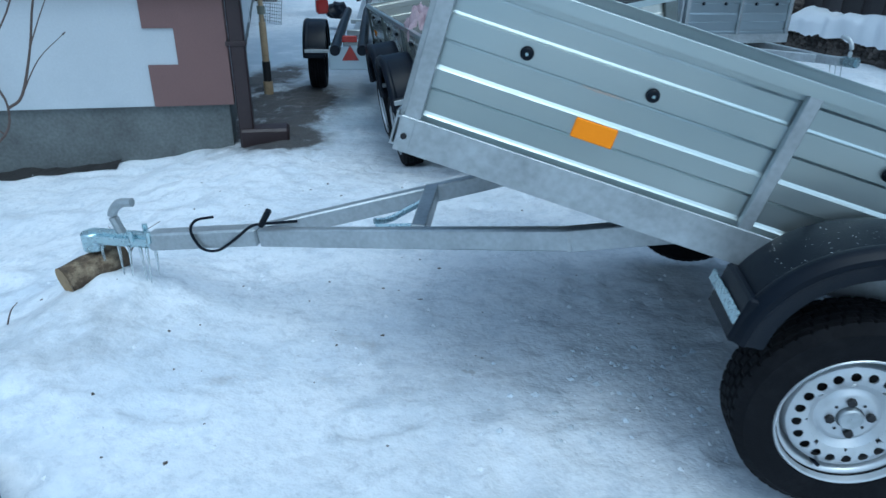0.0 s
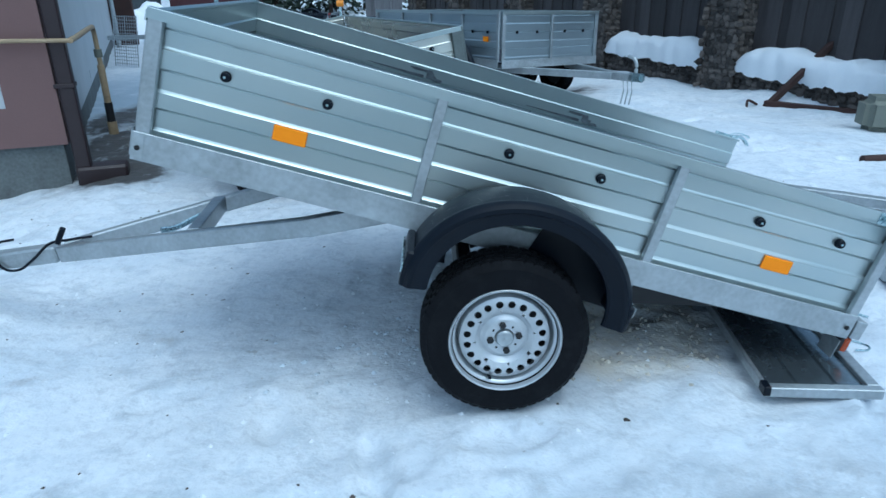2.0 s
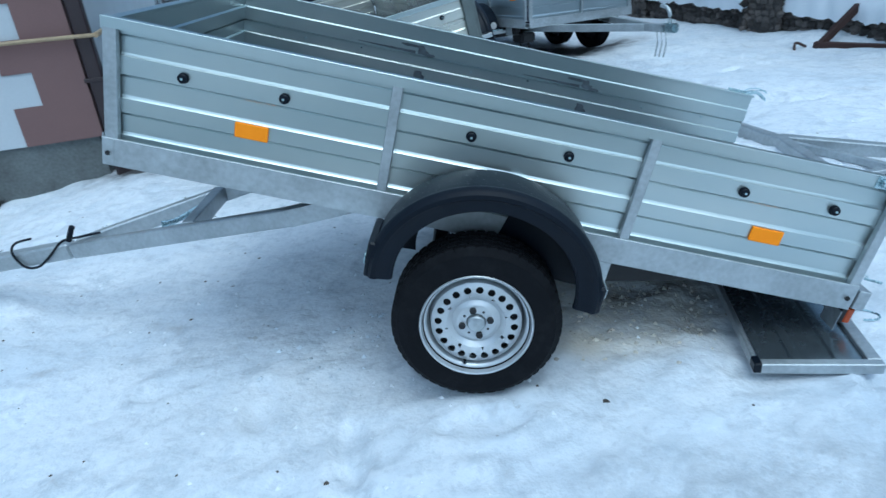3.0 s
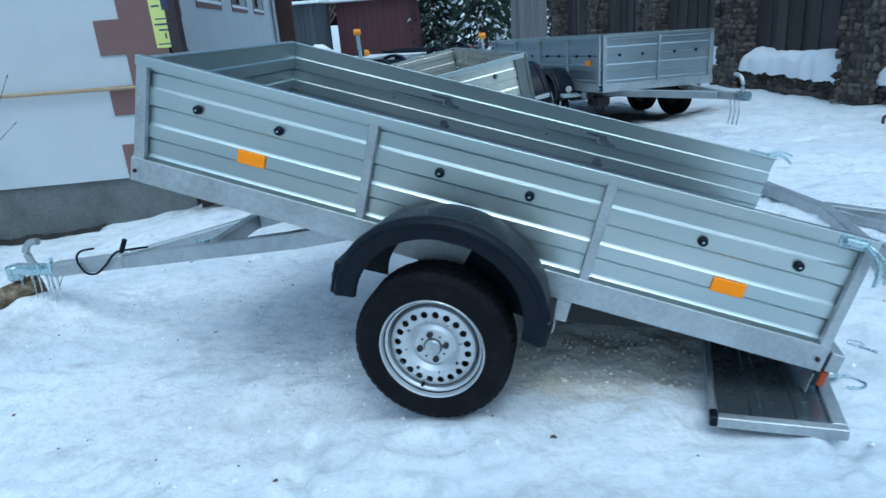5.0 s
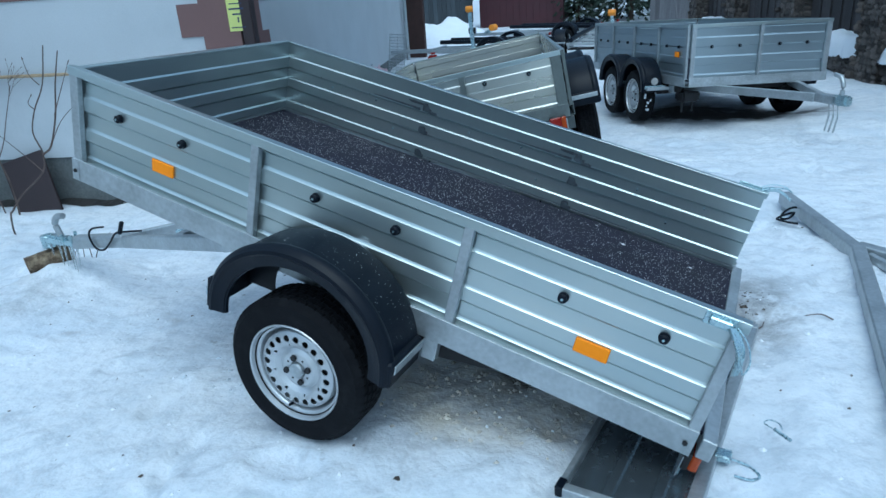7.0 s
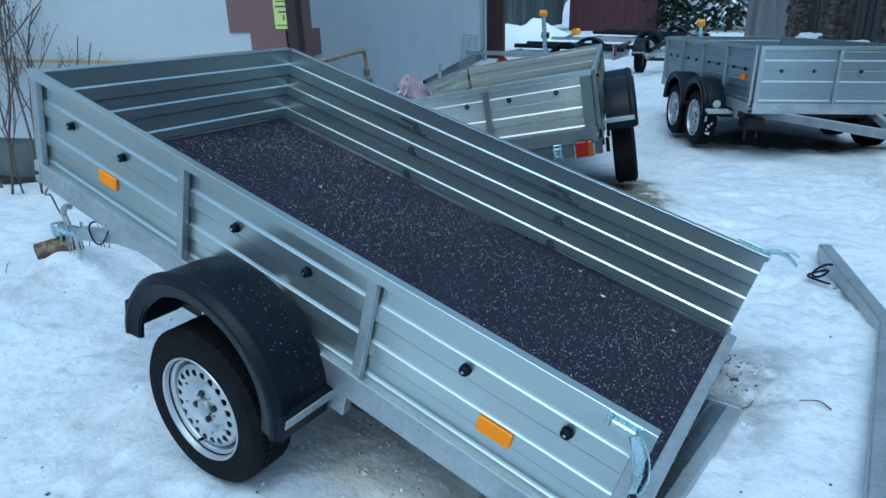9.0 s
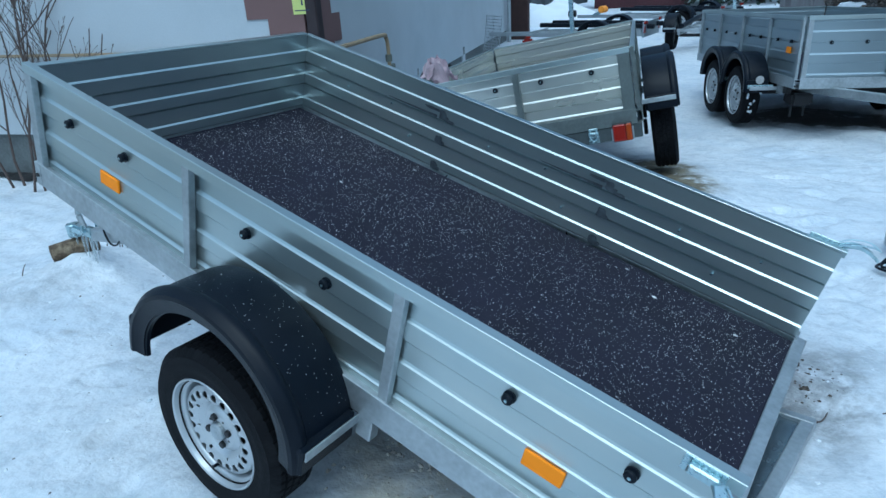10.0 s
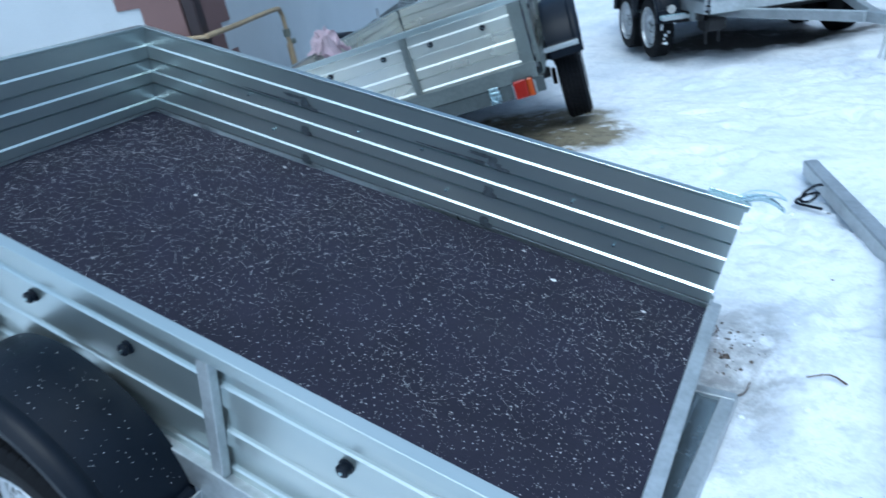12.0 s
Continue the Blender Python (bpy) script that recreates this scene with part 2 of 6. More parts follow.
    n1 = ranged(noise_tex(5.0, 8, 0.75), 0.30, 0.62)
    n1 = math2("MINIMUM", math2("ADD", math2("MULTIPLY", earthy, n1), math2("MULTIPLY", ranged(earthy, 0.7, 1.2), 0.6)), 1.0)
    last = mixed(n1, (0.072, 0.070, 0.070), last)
    last = mixed(math2("MULTIPLY", ranged(noise_tex(3.2, 9, 0.8), 0.55, 0.72), 0.38), (0.38, 0.36, 0.35), last)
    # light brown slush behind the wheel
    slush = spot(0.52, 0.42, 0.62, 0.58)
    last = mixed(math2("MULTIPLY", ranged(slush, 0.0, 0.6), ranged(noise_tex(4.0, 8, 0.75), 0.36, 0.64, 0.30, 0.80)), (0.62, 0.575, 0.48), last)
    # unseen brown ground in front of the yard, added to dim the trailer's reflections
    edge = math2("ADD", sep.outputs[1], math2("MULTIPLY", math2("SUBTRACT", noise_tex(0.8, 6, 0.65), 0.5), 1.7))
    unseen_dark = math2("MULTIPLY", ranged(edge, -1.75, -2.4), ranged(edge, -11.0, -8.0))
    last = mixed(math2("MULTIPLY", unseen_dark, ranged(noise_tex(2.2, 7, 0.7), 0.25, 0.6, 0.65, 1.0)), (0.27, 0.255, 0.22), last)
    # bare straw-coloured turf under the leaning trailer
    turf = math2("MINIMUM", math2("MULTIPLY", math2("MAXIMUM", spot(-0.15, 3.6, 0.8, 0.55), spot(-0.6, 4.05, 1.0, 0.75)), ranged(noise_tex(6.0, 8, 0.75), 0.33, 0.60, 0.15, 2.8)), 1.0)
    last = mixed(turf, (0.21, 0.185, 0.125), last)
    last = mixed(math2("MULTIPLY", turf, ranged(noise_tex(16.0, 6, 0.7), 0.45, 0.62, 0.0, 0.8)), (0.10, 0.088, 0.062), last)
    # small dark crumbs
    crumbs = math2("MULTIPLY", ranged(noise_tex(9.0, 5, 0.7), 0.66, 0.74), ranged(noise_tex(1.2, 3, 0.5), 0.45, 0.65))
    last = mixed(math2("MULTIPLY", crumbs, 0.55), (0.16, 0.15, 0.14), last)
    t.links.new(last, b.inputs["Base Color"])
    hgt = math2("ADD", math2("MULTIPLY", noise_tex(5.0, 5, 0.55), 1.0), math2("ADD", math2("MULTIPLY", noise_tex(13.0, 4, 0.6), 0.42), math2("MULTIPLY", noise_tex(34.0, 3, 0.5), 0.13)))
    bp = t.nodes.new("ShaderNodeBump")
    bp.inputs["Strength"].default_value, bp.inputs["Distance"].default_value = 0.5, 0.05
    t.links.new(hgt, bp.inputs["Height"])
    t.links.new(bp.outputs[0], b.inputs["Normal"])
    return m


SNOW = snow_ground_material()


# ---- mesh helpers ----
def mesh_of(name, bm, mat, smooth=True, sharp=35):
    me = bpy.data.meshes.new(name)
    bm.normal_update()
    if smooth:
        for f in bm.faces:
            f.smooth = True
        for e in bm.edges:
            if len(e.link_faces) == 2 and e.calc_face_angle(0) > radians(sharp):
                e.smooth = False
    bm.to_mesh(me)
    bm.free()
    me.materials.append(mat)
    return me


def part(name, bm, mat, parent=None, label="", m=None, smooth=True, sharp=35):
    """One mesh object under a thing or a part, in the thing's own coordinates."""
    ob = new(name, mesh_of(name, bm, mat, smooth, sharp))
    if parent is not None:
        ob.parent = parent
    if m is not None:
        ob.matrix_local = m
    if label:
        tagged(ob, label)
    return ob


def thing(name, m, label, category, group="", kind=""):
    ob = new(name)
    ob.empty_display_size = 0.1
    ob.matrix_world = m
    return tagged(ob, label, category, group, kind)


def solid(name, bm, mat, label, category, group="", kind="", m=None, smooth=True):
    ob = part(name, bm, mat, None, "", m, smooth)
    return tagged(ob, label, category, group, kind)


def box(x0, x1, y0, y1, z0, z1, bevel=0.003, bm=None, m=None, segs=1):
    """A block with worn edges, added to bm."""
    b = bmesh.new()
    bmesh.ops.create_cube(b, size=1.0)
    bmesh.ops.transform(b, matrix=Matrix.Translation(((x0 + x1) / 2, (y0 + y1) / 2, (z0 + z1) / 2)) @ Matrix.Diagonal((x1 - x0, y1 - y0, z1 - z0, 1)), verts=b.verts)
    if bevel:
        bmesh.ops.bevel(b, geom=b.edges[:], offset=min(bevel, 0.45 * min(x1 - x0, y1 - y0, z1 - z0)), segments=segs, affect="EDGES", clamp_overlap=True)
    return joined(bm, b, m)


def joined(bm, b, m=None):
    if m is not None:
        bmesh.ops.transform(b, matrix=m, verts=b.verts)
    if bm is None:
        return b
    me = bpy.data.meshes.new("tmp")
    b.to_mesh(me)
    b.free()
    bm.from_mesh(me)
    bpy.data.meshes.remove(me)
    return bm


def cyl(a, c, r, bm=None, segs=12, r2=None, caps=True, bevel=0.0):
    """A round bar from a to c."""
    a, c = Vector(a), Vector(c)
    b = bmesh.new()
    bmesh.ops.create_cone(b, cap_ends=caps, segments=segs, radius1=r, radius2=r if r2 is None else r2, depth=(c - a).length)
    if bevel:
        bmesh.ops.bevel(b, geom=[e for e in b.edges if len(e.link_faces) == 2 and e.calc_face_angle(0) > 1.0], offset=bevel, segments=1, affect="EDGES")
    return joined(bm, b, Matrix.Translation((a + c) / 2) @ (c - a).to_track_quat("Z", "Y").to_matrix().to_4x4())


def beam(a, c, w, h, bm=None, bevel=0.006, up=(0, 0, 1)):
    """A rectangular bar from a to c, w wide and h high."""
    a, c = Vector(a), Vector(c)
    d = (c - a).normalized()
    side = Vector(up).cross(d).normalized()
    top = d.cross(side)
    m = Matrix((( d.x, side.x, top.x, 0), (d.y, side.y, top.y, 0), (d.z, side.z, top.z, 0), (0, 0, 0, 1)))
    return box(0, (c - a).length, -w / 2, w / 2, -h / 2, h / 2, bevel, bm, Matrix.Translation(a) @ m)


def tube(points, r, bm=None, segs=8, taper=1.0):
    """A bent round bar through the points."""
    bm = bm or bmesh.new()
    pts = [Vector(p) for p in points]
    rings = []
    for k, p in enumerate(pts):
        d = (pts[min(k + 1, len(pts) - 1)] - pts[max(k - 1, 0)]).normalized()
        q = d.to_track_quat("Z", "Y")
        rr = r * (1 + (taper - 1) * k / max(1, len(pts) - 1))
        rings.append([bm.verts.new(p + q @ Vector((rr * math.cos(2 * math.pi * j / segs), rr * math.sin(2 * math.pi * j / segs), 0))) for j in range(segs)])
    for a, c in zip(rings, rings[1:]):
        for j in range(segs):
            bm.faces.new((a[j], a[(j + 1) % segs], c[(j + 1) % segs], c[j]))
    bm.faces.new(rings[0][::-1])
    bm.faces.new(rings[-1])
    return bm


def curve_points(pts, n=6):
    """Points along a smooth line through pts."""
    p = [Vector(v) for v in pts]
    p = [2 * p[0] - p[1]] + p + [2 * p[-1] - p[-2]]
    out = []
    for k in range(1, len(p) - 2):
        for j in range(n):
            t = j / n
            out.append(0.5 * (2 * p[k] + (p[k + 1] - p[k - 1]) * t + (2 * p[k - 1] - 5 * p[k] + 4 * p[k + 1] - p[k + 2]) * t * t + (3 * p[k] - p[k - 1] - 3 * p[k + 1] + p[k + 2]) * t ** 3))
    return out + [p[-2]]


def lathe(profile, segs=48, bm=None, closed=False):
    """profile of (radius, y) turned round the y axis."""
    bm = bm or bmesh.new()
    rings = []
    for r, y in profile:
        rings.append([bm.verts.new((r * math.cos(2 * math.pi * j / segs), y, r * math.sin(2 * math.pi * j / segs))) for j in range(segs)])
    pairs = list(zip(rings, rings[1:])) + ([(rings[-1], rings[0])] if closed else [])
    for a, c in pairs:
        for j in range(segs):
            bm.faces.new((a[j], a[(j + 1) % segs], c[(j + 1) % segs], c[j]))
    return bm


def extrude(profile, x0, x1, bm=None):
    """A closed (y, z) outline drawn out along x."""
    b = bmesh.new()
    a = [b.verts.new((x0, y, z)) for y, z in profile]
    c = [b.verts.new((x1, y, z)) for y, z in profile]
    n = len(profile)
    for k in range(n):
        b.faces.new((a[k], a[(k + 1) % n], c[(k + 1) % n], c[k]))
    b.faces.new(a[::-1])
    b.faces.new(c)
    bmesh.ops.recalc_face_normals(b, faces=b.faces)
    return joined(bm, b)


# ---- ground ----
def smooth(a, c, v):
    t = min(1, max(0, (v - a) / (c - a)))
    return t * t * (3 - 2 * t)


def mound(x, y, cx, cy, r, h):
    return h * math.exp(-((x - cx) ** 2 + (y - cy) ** 2) / (r * r))


def treads(seed, n):
    """Soft footprints: x, y and direction."""
    rng = random.Random(seed)
    out = []
    for k in range(n + 45):
        a = rng.uniform(0, 6.28)
        if k >= n:
            out.append((rng.uniform(0.6, 4.6), rng.uniform(1.6, 6.2), math.cos(a), math.sin(a)))
            continue
        out.append((rng.uniform(-3.4, 2.8), rng.uniform(-1.3, 0.1) if rng.random() < 0.6 else rng.uniform(0.1, 3.4), math.cos(a), math.sin(a)))
    return out


TREADS = treads(5, 70)


def ground_z(x, y, fine=True):
    z = 0.14 * math.tanh(0.42 * x) - 0.10 * smooth(3, 6, y) * smooth(-2.5, -0.5, x) - 0.24 * smooth(-2.4, -4.6, x) * smooth(4.4, 3.2, y) - 0.06 * smooth(2.5, 4.5, x)
    z += mound(x, y, 0.0, -0.12, 0.42, 0.027) + mound(x, y, 0.02, 3.7, 0.75, 0.11) - mound(x, y, -1.9, 3.5, 0.85, 0.12)
    z += mound(x, y, -2.66, 0.72, 0.33, 0.15) + mound(x, y, -2.5, 0.2, 0.4, 0.06) + mound(x, y, -3.2, 0.0, 0.8, 0.08)
    z += mound(x, y, 2.9, 7.2, 1.0, 0.03) - mound(x, y, 1.5, 7.8, 0.8, 0.12) - mound(x, y, -0.05, 1.5, 0.45, 0.06) + mound(x, y, 4.6, 6.1, 0.75, 0.30) + mound(x, y, 5.6, 5.2, 0.9, 0.25)
    if 0.8 < x < 1.7 and -0.35 < y < 1.35:
        z -= 0.035 * smooth(0.8, 0.95, x) * smooth(1.7, 1.5, x) * smooth(-0.35, -0.2, y) * smooth(1.35, 1.2, y)
    far = smooth(60, 12, math.hypot(x, y))
    if fine and far > 0:
        p = Vector((x, y, 0.0))
        near = smooth(7, 3, math.hypot(x - 0.2, y - 0.5))
        z += far * (0.022 * noise.noise(p * 1.7) + 0.012 * noise.noise(p * 4.3))
        walked = max(0.0, noise.noise(p * 0.9 + Vector((3, 3, 0))) + 0.45)
        z += near * (0.5 + walked) * (0.016 * abs(noise.noise(p * 6.5)) + 0.010 * noise.noise(p * 11.0) + 0.0055 * noise.noise(p * 21.0))
        for fx, fy, c, s in TREADS:
            dx, dy = x - fx, y - fy
            if abs(dx) < 0.25 and abs(dy) < 0.25:
                d = ((dx * c + dy * s) / 0.15) ** 2 + ((dy * c - dx * s) / 0.062) ** 2
                z -= 0.022 * smooth(1.5, 0.6, d) - 0.008 * smooth(2.6, 1.6, d) * smooth(0.9, 1.5, d)
        if y > 4.5 or x < -2.2:
            k = max(smooth(4.5, 5.5, y), smooth(-2.2, -2.8, x))
            z += far * k * (0.05 * abs(noise.noise(p * 2.3 + Vector((5, 0, 0)))) + 0.02 * noise.noise(p * 7.0))
    return z


def axis_steps(lo, hi, step, reach, grow=1.075):
    mid = list(np.arange(lo, hi + step / 2, step))
    up, s = [], step
    v = hi
    while v < reach:
        s *= grow
        v += s
        up.append(v)
    down, s = [], step
    v = lo
    while v > -reach:
        s *= grow
        v -= s
        down.append(v)
    return down[::-1] + mid + up


def build_ground():
    xs, ys = axis_steps(-3.5, 3.6, 0.028, 420), axis_steps(-1.4, 5.2, 0.028, 420)
    verts = [(x, y, ground_z(x, y)) for y in ys for x in xs]
    n = len(xs)
    faces = [(j * n + i, j * n + i + 1, (j + 1) * n + i + 1, (j + 1) * n + i) for j in range(len(ys) - 1) for i in range(n - 1)]
    me = bpy.data.meshes.new("ground")
    me.from_pydata(verts, [], faces)
    me.shade_smooth()
    me.materials.append(SNOW)
    tagged(new("ground", me), "trodden snow yard with dirty icy patches", "snow", kind="structure")


build_ground()


# ---- house ----
HOUSE = Matrix(((-0.946, -0.324, 0, -3.35), (-0.324, 0.946, 0, 3.5), (0, 0, 1, 0), (0, 0, 0, 1)))  # x along the front wall, y along the side wall, inside is +x +y
SIDE_LEN = 13.0
HOUSE_E = Matrix(((-0.9285, -0.3714, 0, -3.35), (-0.3714, 0.9285, 0, 3.5), (0, 0, 1, 0), (0, 0, 0, 1)))  # y along the side wall
# wall top is out of view, set high so the house shades the passage
HZ0, HZP, HZT = -0.6, 0.15, 5.2


def window_unit(name, m, w, h, parent_label):
    """A window in its opening, in wall coordinates: x across, y outward negative, z up."""
    win = thing(name, m, parent_label, "window", kind="structure")
    f = bmesh.new()
    for x0, x1, z0, z1 in ((0, w, 0, 0.07), (0, w, h - 0.07, h), (0, 0.07, 0.07, h - 0.07), (w - 0.07, w, 0.07, h - 0.07), (w / 2 - 0.03, w / 2 + 0.03, 0.07, h - 0.07)):
        box(x0, x1, 0.02, 0.09, z0, z1, 0.004, f)
    part("window_frame", f, BROWN_PAINT, win)
    part("pane", box(0.07, w / 2 - 0.03, 0.05, 0.06, 0.07, h - 0.07, 0), DARK_GLASS, win)
    part("pane", box(w / 2 + 0.03, w - 0.07, 0.05, 0.06, 0.07, h - 0.07, 0), DARK_GLASS, win)
    part("window_sill", box(-0.05, w + 0.05, -0.10, 0.02, -0.05, -0.005, 0.006), SNOW_CAP, win, "snow on the sill")
    return win


def wall_with_holes(length, z0, z1, holes, thick, m, name, label):
    """A plaster wall along x, its outer face at y = 0, with openings that go through it."""
    b = bmesh.new()
    edges = sorted({0.0, length, *(v for h in holes for v in h[:2])})
    for x0, x1 in zip(edges, edges[1:]):
        hole = next((h for h in holes if h[0] <= x0 and h[1] >= x1), None)
        if hole:
            box(x0, x1, 0, thick, z0, hole[2], 0, b)
            if hole[3] < z1:
                box(x0, x1, 0, thick, hole[3], z1, 0, b)
        else:
            box(x0, x1, 0, thick, z0, z1, 0, b)
    bmesh.ops.remove_doubles(b, verts=b.verts, dist=0.0005)
    ob = part(name, b, PLASTER, None, "", m, smooth=False)
    return tagged(ob, label, "wall", kind="structure")


PLINTH_GAP = material("dark_soil_and_shadow", (0.022, 0.021, 0.021), 0.8, 0.0, 0.4, 5.0, 40.0, 0.5, 30.0)


def build_house():
    front_holes = [(1.95, 3.45, 1.90, 3.0)]
    side_holes = [(1.95, 3.75, 1.85, 3.0), (5.12, 7.08, 1.85, 3.0), (8.55, 10.7, 1.85, 3.0), (6.46, 7.30, 0.02, 0.30), (3.33, 3.85, 0.16, 0.33)]
    north = wall_with_holes(9.0, HZP, HZT, front_holes, 0.3, HOUSE, "wall_south", "white plastered house wall with pink corner blocks")
    # the side wall runs along +y of the house frame
    SIDE = HOUSE_E @ Matrix(((0, 1, 0, 0), (1, 0, 0, 0.3), (0, 0, 1, 0), (0, 0, 0, 1)))
    east = wall_with_holes(SIDE_LEN - 0.3, HZP, HZT, [(a - 0.3, c - 0.3, z0, z1) for a, c, z0, z1 in side_holes], 0.3, SIDE, "wall_east", "white plastered house side wall with small windows")
    FACE_E = HOUSE_E @ Matrix(((0, 1, 0, 0), (1, 0, 0, 0), (0, 0, 1, 0), (0, 0, 0, 1)))
    # plinth, set back a little
    b = box(0.03, 9.0, 0.03, 0.3, HZ0, HZP, 0.004)
    part("plinth", b, PLINTH, north, "dark damp concrete plinth", smooth=False)
    b = box(0.03, SIDE_LEN - 0.3, 0.03, 0.3, HZ0, HZP, 0.004)
    part("plinth", b, PLINTH, east, "dark damp concrete plinth", smooth=False)
    # pink corner blocks, 12 mm proud
    edges = [HZP, 0.48, 0.76, 1.03, 1.31, 1.62, 1.92, 2.22, 2.52, 2.82, 3.12, 3.42, 3.72, 4.02, 4.32, 4.62, 4.92, 5.2]
    for k, (z0, z1) in enumerate(zip(edges, edges[1:])):
        w = 0.61 if k % 2 == 0 else 0.38
        part("corner_block", box(-0.012, w, -0.012, 0.0, z0, z1, 0), PINK, north)
        w2 = 0.88 if k % 2 else 0.66
        part("corner_block", box(0.0, w2, -0.012, 0.0, z0, z1, 0), PINK, east, m=Matrix.Translation((-0.3, 0, 0)))
    # surrounds and windows
    for (a, c, z0, z1), m, wall in ((front_holes[0], HOUSE, north),):
        f = bmesh.new()
        for x0, x1, y0, y1 in ((a - 0.14, c + 0.14, z0 - 0.14, z0), (a - 0.14, a, z0, z1), (c, c + 0.14, z0, z1), (a - 0.14, c + 0.14, z1, z1 + 0.14)):
            box(x0, x1, -0.014, 0, y0, y1, 0.003, f)
        part("window_surround", f, PINK, wall, "pink painted surround")
        window_unit("window_1", m @ Matrix.Translation((a, 0.08, z0)), c - a, z1 - z0, "brown framed house window with pink surround")
    for k, (a, c, z0, z1) in enumerate(side_holes[:3]):
        f = bmesh.new()
        for x0, x1, y0, y1 in ((a - 0.1, c + 0.1, z0 - 0.11, z0), (a - 0.1, a, z0, z1), (c, c + 0.1, z0, z1)):
            box(x0 - 0.3, x1 - 0.3, -0.014, 0, y0, y1, 0.003, f)
        part("window_surround", f, PINK, east, "pink painted surround")
        window_unit("window_%d" % (k + 2), FACE_E @ Matrix.Translation((a, 0.08, z0)), c - a, z1 - z0, "brown framed house window with pink surround")
    for a, c, z0, z1 in side_holes[3:]:
        b = box(a - 0.3, c - 0.3, 0.24, 0.26, z0, z1, 0)
        part("vent_back", b, BLACK_METAL, east, "dark cellar vent")
    # far end and roof close the house
    end = wall_with_holes(9.0, HZ0, HZT, [], 0.3, Matrix.Translation((HOUSE_E.col[1] * SIDE_LEN).to_3d()) @ HOUSE, "wall_north", "plastered back wall of the house")
    roof = bmesh.new()
    pts = [(-0.6, -0.6, 5.22), (9.3, -0.6, 5.22), (10.0, 13.8, 5.22), (0.0, 13.8, 5.22), (4.6, 4.8, 7.2), (4.8, 9.0, 7.2)]
    v = [roof.verts.new(p) for p in pts]
    for q in ((0, 1, 4), (1, 2, 5, 4), (2, 3, 5), (3, 0, 4, 5), (3, 2, 1, 0)):
        roof.faces.new([v[k] for k in q])
    part("roof", roof, SNOW_CAP, None, m=HOUSE, smooth=False)
    tagged(bpy.data.objects["roof"], "snow covered hipped house roof", "roof", kind="structure")
    # rain pipe at the corner
    dp = thing("rain_pipe", HOUSE, "dark brown square rain pipe at the house corner", "pipe")
    part("shaft", box(-0.15, -0.03, -0.02, 0.11, -0.12, 5.1, 0.012), BROWN_PAINT, dp)
    part("shoe", box(-0.44, -0.03, -0.06, 0.16, -0.24, -0.06, 0.02), BROWN_PAINT, dp)
    for z in (0.62, 2.0, 3.6, 4.9):
        part("clamp", box(-0.16, 0.0, -0.03, 0.12, z, z + 0.035, 0.003), BROWN_PAINT, dp)
    # gas pipe along the wall, stepping out and down into the ground
    gas = thing("gas_pipe", HOUSE, "thin yellow gas pipe on the house wall", "pipe")
    part("wall_run", tube([(7.5, -0.05, 1.07), (4, -0.05, 1.05), (1.0, -0.05, 1.02), (0.2, -0.06, 1.01), (-0.20, -0.06, 1.0)], 0.017), YELLOW_PAINT, gas)
    gx, gy = -0.20, 1.62
    part("riser", tube(curve_points([(gx, -0.06, 1.0), (gx, 0.5, 1.0), (gx, gy - 0.16, 1.01), (gx, gy - 0.04, 0.97), (gx, gy, 0.86), (gx, gy, 0.5), (gx, gy, -0.2)], 6), 0.024), YELLOW_PAINT, gas)
    part("valve", cyl((gx, gy, 0.70), (gx, gy, 0.78), 0.040), GREY_PLASTIC, gas, "olive green valve")
    part("valve_handle", box(gx - 0.02, gx + 0.02, gy + 0.03, gy + 0.16, 0.60, 0.66, 0.012), GREY_PLASTIC, gas)
    part("sleeve", cyl((gx, gy, 0.22), (gx, gy, 0.62), 0.036), YELLOW_PAINT, gas)
    part("joint_wrap", cyl((gx, gy, 0.02), (gx, gy, 0.23), 0.042), BLACK_METAL, gas)
    part("foot_sleeve", cyl((gx, gy, -0.28), (gx, gy, 0.025), 0.050), YELLOW_PAINT, gas)
    # near-black strip of soil that paints the shadow gap under the front wall
    v, fc = [], []
    for k in range(61):
        u = 0.95 + 5.2 * k / 60
        w = 0.10 + 0.10 * noise.noise(Vector((u * 1.7, 0, 4))) + 0.05 * noise.noise(Vector((u * 7, 0, 4))) + 0.05 * min(1, (u - 0.95) * 1.5)
        for d in (0.02, -max(0.02, w)):
            q = HOUSE @ Vector((u, d, 0))
            v.append((q.x, q.y, ground_z(q.x, q.y) + (0.03 if d > 0 else 0.006)))
        if k:
            fc.append((2 * k - 2, 2 * k, 2 * k + 1, 2 * k - 1))
    me = bpy.data.meshes.new("wall_foot_strip")
    me.from_pydata(v, [], fc)
    me.materials.append(PLINTH_GAP)
    tagged(new("wall_foot_strip", me), "dark strip of soil and painted shadow along the foot of the house wall", "earth", kind="structure")
    # yellow notice on the pink corner
    sg = thing("notice", HOUSE @ Matrix.Translation((-0.10, -0.014, 1.34)), "yellow-green printed notice on the house corner", "notice")
    part("sheet", box(0, 0.19, -0.005, 0, 0, 0.46, 0.001), SIGN_YELLOW, sg)
    for k, (x0, x1, z0, z1) in enumerate(((0.02, 0.08, 0.33, 0.42), (0.10, 0.17, 0.36, 0.375), (0.03, 0.16, 0.25, 0.26), (0.02, 0.17, 0.20, 0.215), (0.05, 0.14, 0.15, 0.165), (0.08, 0.095, 0.08, 0.13), (0.02, 0.17, 0.03, 0.04))):
        part("printed_bar", box(x0, x1, -0.0075, -0.005, z0, z1, 0), INK, sg)


build_house()


